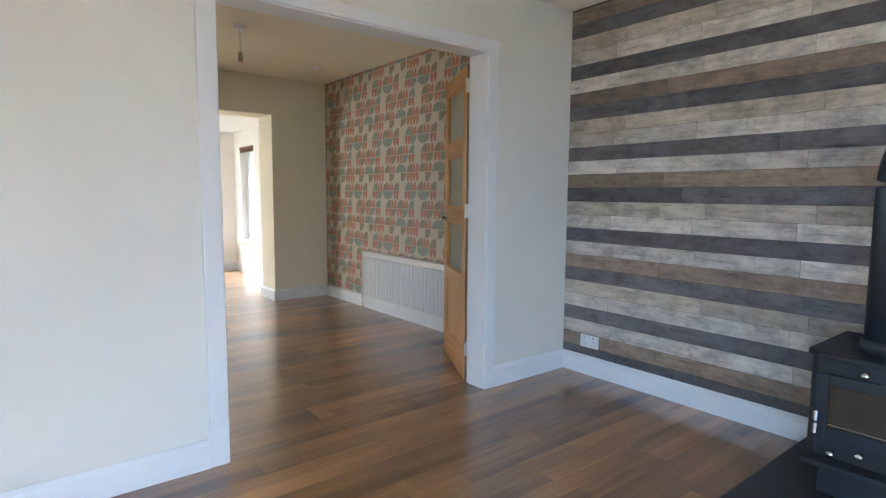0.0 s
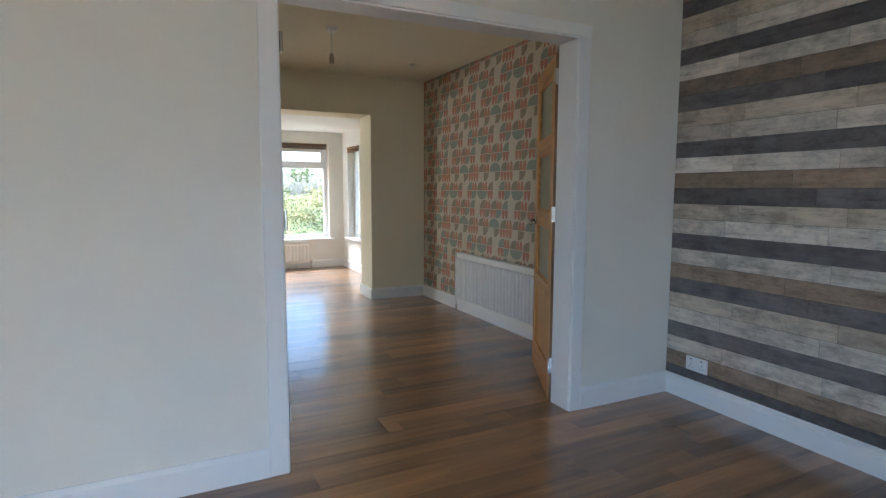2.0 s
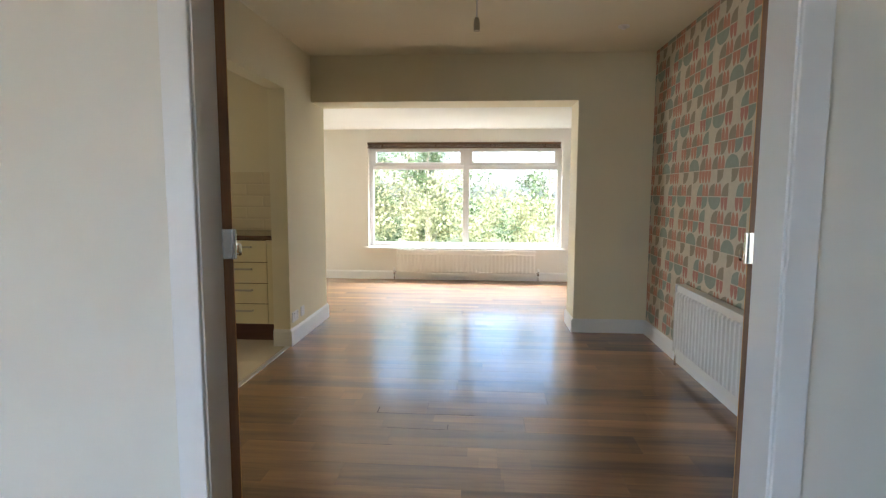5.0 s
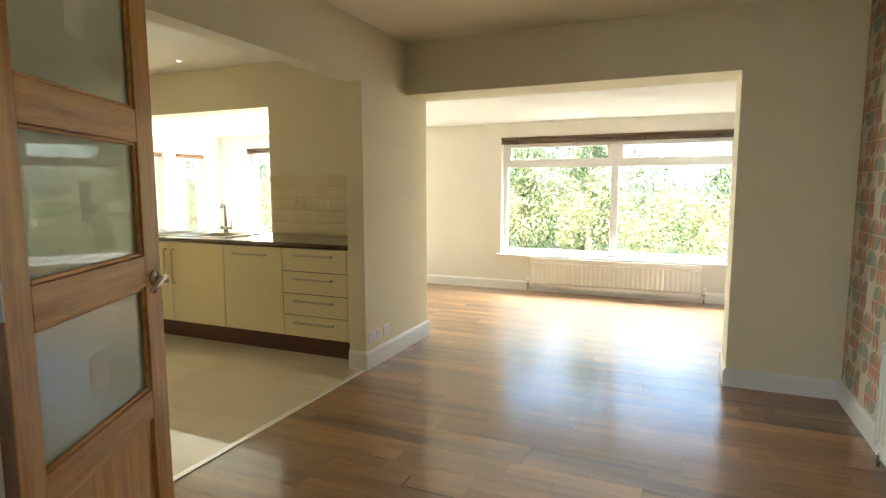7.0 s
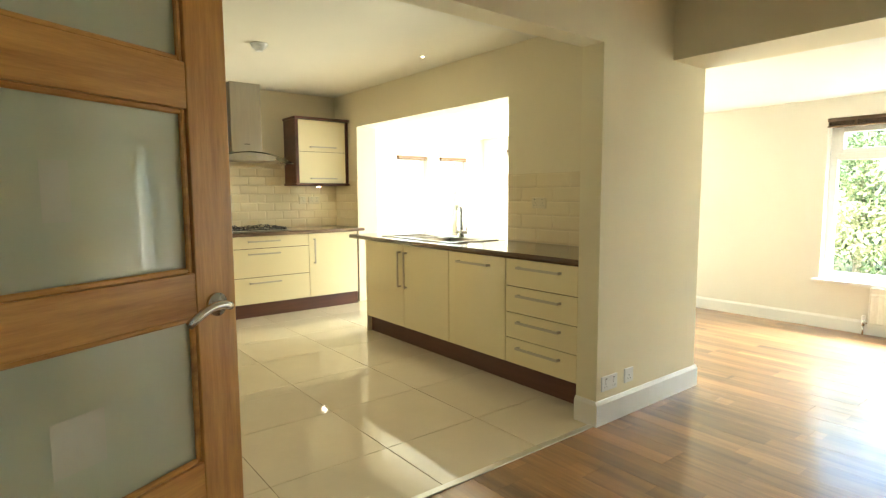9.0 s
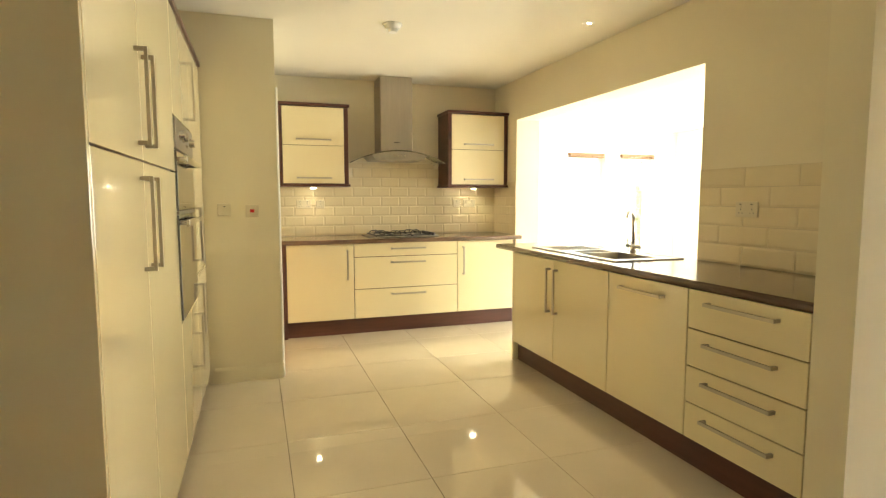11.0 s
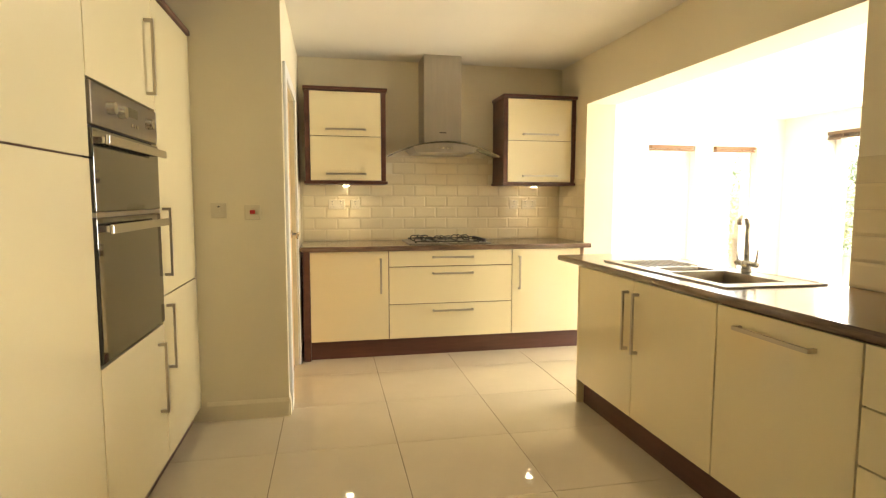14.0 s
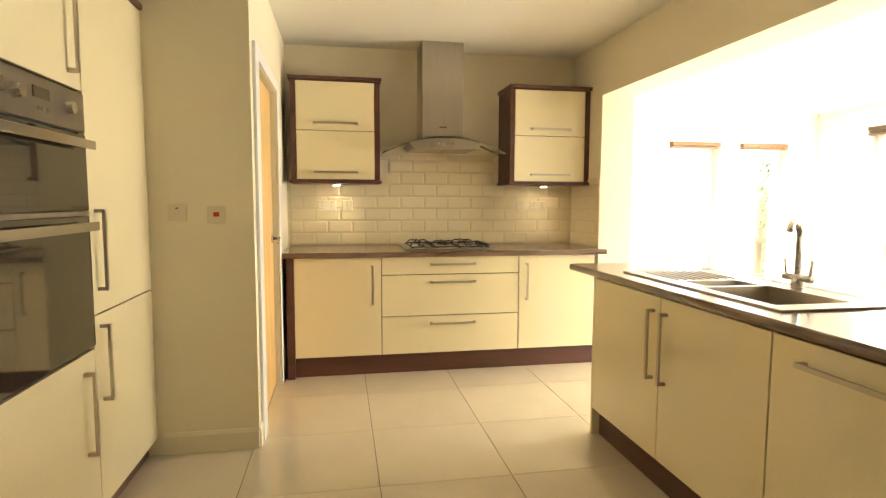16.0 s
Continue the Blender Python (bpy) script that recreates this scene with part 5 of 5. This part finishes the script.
def oven():
    o = thing("double_oven", (-4.96, 0.60, 0.725), "built-in stainless double oven with black glass doors", "oven")
    x0, x1 = -5.302, -4.620
    part("chassis", box(x0 + 0.03, x1 - 0.03, 0.862, YT - 0.016, 0.73, 1.655), DARK, o)
    part("control_panel", box(x0, x1, YT - 0.015, YT + 0.008, 1.515, 1.652, 0.003), DARK_STEEL, o, "dark brushed steel control panel")
    for x in (-4.76, -4.86, -5.17):
        k = rod((x, YT + 0.008, 1.585), (x, YT + 0.034, 1.585), 0.024, 0.020, 24)
        part("knob", k, CHROME, o, "round steel control knob")
    part("clock_display", box(-5.06, -4.96, YT + 0.0082, YT + 0.0095, 1.585, 1.62, 0), BLACK_GLASS, o, "dark clock display")
    for k in range(3):
        part("button", rod((-4.985 - k * 0.03, YT + 0.008, 1.555), (-4.985 - k * 0.03, YT + 0.012, 1.555), 0.007, seg=12), CHROME, o)
    for z0, z1 in ((1.236, 1.505), (0.735, 1.216)):
        d = part("oven_door", box(x0, x1, YT - 0.015, YT + 0.008, z0, z1, 0.003), BLACK_GLASS, o, "black mirror glass oven door")
        h = part("handle", box(x0 + 0.02, x1 - 0.02, YT + 0.036, YT + 0.05, z1 - 0.052, z1 - 0.02, 0.004), CHROME, d, "flat bright handle bar")
        for x in (x0 + 0.05, x1 - 0.05):
            part("handle_foot", box(x - 0.01, x + 0.01, YT + 0.0082, YT + 0.0358, z1 - 0.046, z1 - 0.026, 0), CHROME, h)
    part("steel_strip", box(x0, x1, YT - 0.012, YT + 0.009, 1.218, 1.234, 0.001), STEEL, o)


oven()
strip = setting("threshold_strip", box(X_P1 - 0.035, X_P1 + 0.003, Y_P + 0.0, Y_PIER - 0.019, 0.0006, 0.006, 0.002), ALU, "bright metal strip between tiles and planks", "threshold")

# ---- garden ----


def leaf_mass(name, spots, n, size, material, label, category, seed, parent=None):
    """Many small folded leaves scattered over clumps; spots: (centre, radii)."""
    rng = np.random.default_rng(seed)
    vs, fs = [], []
    wsum = np.array([r[0] * r[1] + r[1] * r[2] for c, r in spots])
    pick = rng.choice(len(spots), n, p=wsum / wsum.sum())
    dirs = rng.normal(size=(n, 3))
    dirs /= np.linalg.norm(dirs, axis=1)[:, None]
    rad = rng.uniform(0.45, 1.08, n)
    lens = rng.uniform(0.6, 1.4, n) * size
    rot = rng.normal(size=(n, 3))
    rot /= np.linalg.norm(rot, axis=1)[:, None]
    for i in range(n):
        c, r = spots[pick[i]]
        p = np.array(c) + dirs[i] * rad[i] * np.array(r)
        a = rot[i]
        b = np.cross(a, dirs[i])
        b /= np.linalg.norm(b) + 1e-9
        L, W = lens[i], lens[i] * 0.42
        k = len(vs)
        vs += [p - a * L / 2, p + b * W / 2, p + a * L / 2, p - b * W / 2]
        fs.append((k, k + 1, k + 2, k + 3))
    me = bpy.data.meshes.new(name)
    me.from_pydata([tuple(v) for v in vs], [], fs)
    me.materials.append(material)
    ob = new(name, me)
    if parent is None:
        tagged(ob, label, category, kind="stuff")
    else:
        ob.parent = parent
        ob.matrix_parent_inverse = Matrix.Translation(-Vector(parent.location))
    return ob


rng = random.Random(5)
G = -0.2
spots = []
x = -16.0
while x < 12:
    w = rng.uniform(0.25, 0.75)
    z = rng.uniform(0.3, 1.0)
    for k in range(3):
        spots.append(((x + rng.uniform(-0.3, 0.3), 11.0 + rng.uniform(-0.9, 0.9), G + z + k * rng.uniform(0.2, 0.5)), (w * rng.uniform(0.5, 1), 0.4, rng.uniform(0.2, 0.6))))
    x += w * rng.uniform(0.5, 1.5)
leaf_mass("hedge", spots, 52000, 0.085, LEAF_LIGHT, "yellow-green garden hedge in full leaf", "hedge", 1)
spots = []
x = -18.0
while x < 14:
    w = rng.uniform(0.4, 1.1)
    for k in range(4 if x < -2.2 or x > 3 else 2):
        spots.append(((x + rng.uniform(-0.5, 0.5), 13.6 + rng.uniform(-0.8, 0.8), G + 0.5 + k * rng.uniform(0.4, 0.95)), (w * rng.uniform(0.4, 0.9), 0.6, rng.uniform(0.3, 0.8))))
    x += w * rng.uniform(0.5, 1.3)
leaf_mass("shrubbery", spots, 46000, 0.095, LEAF_DARK, "dark green shrubs at the garden's end", "shrubs", 2)


def tree(x, y, h, r, seed, material=LEAF_DARK):
    rg = random.Random(seed)
    t = thing("tree", (x, y, G), "garden tree with a slim trunk and leafy crown", "tree", "garden trees")
    bm = bmesh.new()
    pts = [(x + rg.uniform(-0.1, 0.1) * k, y + rg.uniform(-0.1, 0.1) * k, G + h * k / 6) for k in range(7)]
    for k in range(6):
        rod(pts[k], pts[k + 1], r * (1 - k / 7), r * (1 - (k + 1) / 7), 9, into=bm)
    crown = []
    for k in range(9):
        b0 = pts[rg.randint(2, 5)]
        a, ln = rg.uniform(0, math.tau), rg.uniform(0.7, 1.5) * h / 5
        e = (b0[0] + math.cos(a) * ln, b0[1] + math.sin(a) * ln, b0[2] + ln * rg.uniform(0.4, 0.9))
        rod(b0, e, r * 0.35, r * 0.08, 6, into=bm)
        crown.append((e, (rg.uniform(0.5, 0.9) * h / 5, rg.uniform(0.5, 0.9) * h / 5, rg.uniform(0.4, 0.7) * h / 5)))
    crown.append((pts[-1], (h / 6, h / 6, h / 7)))
    part("trunk", bm, BARK, t)
    leaf_mass("crown", crown, 2600, 0.10, material, "", "", seed, t)


for k, (x, y, h, r) in enumerate(((-6.5, 16, 4.6, 0.08), (-4.2, 17.5, 5.0, 0.09), (-3.1, 16.2, 4.4, 0.07), (0.6, 17, 4.2, 0.07), (3.2, 17.5, 5, 0.09), (5.4, 16.5, 4.6, 0.08), (-9, 16.5, 5, 0.09), (-13, 9, 7, 0.12), (-14.5, 6, 8, 0.14), (-13, 3, 7, 0.12))):
    tree(x, y, h, r, 20 + k, LEAF_LIGHT if k % 3 == 1 else LEAF_DARK)

for k, (x, y, h, w) in enumerate(((-4.3, 11.9, 3.3, 1.0), (-2.9, 12.3, 3.7, 0.8), (-5.6, 12.4, 3.0, 0.9))):
    ev = thing("evergreen_bush", (x, y, G), "dense dark green evergreen bush in the garden", "bush", "evergreen bushes")
    rg = random.Random(70 + k)
    bm = bmesh.new()
    balls = []
    for q in range(16):
        f = q / 15
        a, ro = rg.uniform(0, math.tau), w * (1.0 - 0.65 * f) * rg.uniform(0.2, 0.75)
        c = (x + math.cos(a) * ro, y + math.sin(a) * ro, G + 0.3 + f * (h - 0.5))
        rod((x, y, max(G, c[2] - 0.5)), c, 0.025, 0.008, 6, into=bm)
        balls.append((c, (w * rg.uniform(0.3, 0.5), w * rg.uniform(0.3, 0.5), rg.uniform(0.3, 0.5))))
    rod((x, y, G), (x, y, G + h * 0.85), 0.07, 0.02, 9, into=bm)
    part("trunk", bm, BARK, ev)
    leaf_mass("crown", balls, 10000, 0.065, LEAF_DARK, "", "", 90 + k, ev)

fence = thing("picket_fence", (-10.5, 5.6, G), "low timber picket fence in the side garden", "fence")
for k in range(24):
    y = 3.0 + k * 0.22
    part("picket", box(-10.52, -10.49, y, y + 0.09, G, G + 1.1, 0.004), BRICKISH, fence)
for z in (0.3, 0.85):
    part("rail", box(-10.488, -10.45, 2.95, 8.3, G + z, G + z + 0.08, 0.004), BRICKISH, fence)

# ---- boards, planks and tiles ----


def pieces(name, parent, mesh, spots):
    for at in spots:
        o = new(name, mesh)
        o.parent = parent
        o.location = at


def mesh_of(bm, material):
    me = bpy.data.meshes.new("piece")
    bm.to_mesh(me)
    bm.free()
    me.materials.append(material)
    return me


def slab_piece(sx, sy, sz, bevel):
    """A block with chamfered top edges, its corner at the origin, its top at z = 0."""
    bm = bmesh.new()
    b = bevel
    lo = [bm.verts.new(p) for p in ((0, 0, -sz), (sx, 0, -sz), (sx, sy, -sz), (0, sy, -sz))]
    mi = [bm.verts.new(p) for p in ((0, 0, -b), (sx, 0, -b), (sx, sy, -b), (0, sy, -b))]
    hi = [bm.verts.new(p) for p in ((b, b, 0), (sx - b, b, 0), (sx - b, sy - b, 0), (b, sy - b, 0))]
    for k in range(4):
        j = (k + 1) % 4
        bm.faces.new((lo[k], lo[j], mi[j], mi[k]))
        bm.faces.new((mi[k], mi[j], hi[j], hi[k]))
    bm.faces.new(hi)
    return bm


def plank_field(x0, x1, y0, y1, w=0.2, ln=1.28, seed=3, y_from=0.0):
    rg = random.Random(seed)
    made = {}
    row = math.floor((y0 - y_from) / w)
    while y_from + row * w < y1 - 1e-6:
        a, b = max(y0, y_from + row * w), min(y1, y_from + (row + 1) * w)
        x = x0 - ((row * 0.437 * ln) % ln)
        while x < x1 - 0.02:
            p, q = max(x, x0), min(x + ln, x1)
            if q - p > 0.003:
                key = (round(q - p, 4), round(b - a, 4))
                if key not in made:
                    made[key] = mesh_of(slab_piece(q - p - 0.0005, b - a - 0.0005, 0.011, 0.0005), FLOOR_WOOD)
                pieces("plank", floor, made[key], [(p, a, 0)])
            x += ln
        row += 1


plank_field(-4.7, X_L, -5.0, 0.2, y_from=1.714)
plank_field(X_P1 - 0.015, X_E, 0.2, Y_X, y_from=1.714)
plank_field(-4.7, -0.18, Y_X, Y_N, y_from=1.714)

# open joints round a lifted board
gaps = bmesh.new()
box(-2.13, -1.56, 1.7125, 1.7155, 0.0002, 0.0006, into=gaps)
box(-2.132, -2.128, 1.7155, 1.80, 0.0002, 0.0006, into=gaps)
box(-2.04, -1.72, 1.5125, 1.5150, 0.0002, 0.0006, into=gaps)
box(-2.25, -1.98, 1.3125, 1.3150, 0.0002, 0.0006, into=gaps)
box(-1.71, -1.707, 1.515, 1.58, 0.0002, 0.0006, into=gaps)
g_ = link("open_joint", gaps, JOINT)
g_.parent = floor

TS = 0.615
kx0, ky0 = -5.46 - 5 * TS, 1.97 - 3 * TS
cut = {}
for zx0, zx1, zy0, zy1 in ((X_S, -4.702, Y_P, Y_N), (-4.702, X_P1 - 0.016, Y_P, Y_X)):
    for i in range(10):
        for j in range(10):
            x, y = kx0 + i * TS, ky0 + j * TS
            p0, p1, q0, q1 = max(x, zx0), min(x + TS, zx1), max(y, zy0), min(y + TS, zy1)
            if p1 - p0 < 0.006 or q1 - q0 < 0.006:
                continue
            # a tile that runs on past the zone's edge keeps no joint there
            g0 = 0.0 if p0 > x and zx0 > X_S else 0.0015
            g1 = 0.0 if p1 < x + TS and zx1 < -4 else 0.0015
            key = (round(p1 - p0 - g0 - g1, 4), round(q1 - q0, 4))
            if key not in cut:
                cut[key] = mesh_of(slab_piece(key[0], q1 - q0 - 0.003, 0.0035, 0.001), FLOOR_TILE)
            pieces("tile", floor_kitchen, cut[key], [(p0 + g0, q0 + 0.0015, 0)])


def metro(w, h):
    """A bevelled brick tile, 9 mm deep: width along x, height along z, its face towards -y."""
    bm = bmesh.new()
    b = min(0.012, w * 0.3)
    rings = [[bm.verts.new((x, y, z)) for x, z in ((i, i), (w - i, i), (w - i, h - i), (i, h - i))] for i, y in ((0, 0), (0, -0.004), (b, -0.0065))]
    for r, s in zip(rings, rings[1:]):
        for k in range(4):
            bm.faces.new((r[k], r[(k + 1) % 4], s[(k + 1) % 4], s[k]))
    bm.faces.new(rings[-1])
    bmesh.ops.recalc_face_normals(bm, faces=bm.faces)
    return bm


def tiling(name, label, rot, at, length, height_of, z0, rows, w=0.2, h=0.1):
    """Brick-bond tiles along a wall; height_of(u): how high the tiling goes there."""
    ob = tagged(new(name), label, "wall tiles", kind="structure")
    ob.matrix_world = pose(*at, 0, 0, rot)
    me_cache = {}
    hi = max(height_of(k * length / 40) for k in range(41))
    gb = bmesh.new()
    for r in range(rows):
        zb = z0 + r * h
        u = -(r % 2) * w / 2
        while u < length - 0.005:
            a, b = max(u, 0), min(u + w, length)
            top = min(zb + h, height_of((a + b) / 2))
            if top - zb > 0.015 and b - a > 0.012:
                key = (round(b - a, 3), round(top - zb, 3))
                if key not in me_cache:
                    me_cache[key] = mesh_of(metro(b - a - 0.003, top - zb - 0.003), WALL_TILE)
                pieces("tile", ob, me_cache[key], [(a + 0.0015, -0.002, zb + 0.0015)])
                box(a, b, -0.0035, 0.0, zb, top, into=gb)
            u += w
    g = link("grout", gb, GROUT)
    g.parent = ob
    return ob


# end wall behind the hob: higher between the cabinets
tiling("tiles_1", "cream bevelled brick tiles behind the hob", 90, (X_W, 1.405, 0), 2.42, lambda u: 1.405 if u < 0.72 or u > 1.72 else 1.66, 0.91, 8)
tiling("tiles_2", "cream bevelled brick tiles beside the pier", 0, (HATCH[1], Y_K, 0), X_P0 - HATCH[1], lambda u: 1.46, 0.91, 5, 0.33, 0.11)
tiling("tiles_3", "cream bevelled brick tiles beside the hob", 0, (X_W, Y_K, 0), HATCH[0] - X_W, lambda u: 1.46, 0.91, 6)

# printed boards on the stove wall
panel = setting("board_wallpaper", box(X_L - 0.003, X_L - 0.0005, -5.0, Y_L - 0.001, 0.13, Z_L - 0.001), DARK, "wall covering of weathered boards in grey, brown and tan", "wall covering")
ROW = 0.0905
kinds = [BOARD_TAN, BOARD_PALE, BOARD_GREY, BOARD_PALE, BOARD_BROWN, BOARD_GREY]
offs = [0.244, 0.315, 0.4, 0.289, 0.5, 0.9]
seg = [0.543, 0.540, 1.6, 0.540, 1.08, 1.6]
z_top0 = 1.184      # top of a tan row
cache = {}
for k in range(-14, 18):
    zt = z_top0 - k * ROW
    zb = zt - ROW
    kind = k % 6
    zt2, zb2 = min(zt, Z_L), max(zb, 0.132)
    if zt2 - zb2 < 0.006:
        continue
    y = offs[kind]
    while y > -4.99:
        a, b = max(y - seg[kind], -4.99), min(y, Y_L - 0.001)
        if b - a > 0.01:
            key = (round(b - a, 3), round(zt2 - zb2, 3), kind)
            if key not in cache:
                bm = slab_piece(b - a - 0.0016, zt2 - zb2 - 0.0016, 0.0019, 0.0008)
                bmesh.ops.transform(bm, matrix=Matrix(((0, 0, -1, 0), (1, 0, 0, 0), (0, 1, 0, 0), (0, 0, 0, 1))), verts=bm.verts)
                bmesh.ops.recalc_face_normals(bm, faces=bm.faces)
                cache[key] = mesh_of(bm, kinds[kind])
            pieces("board", panel, cache[key], [(X_L - 0.005, a + 0.001, zb2)])
        y -= seg[kind]
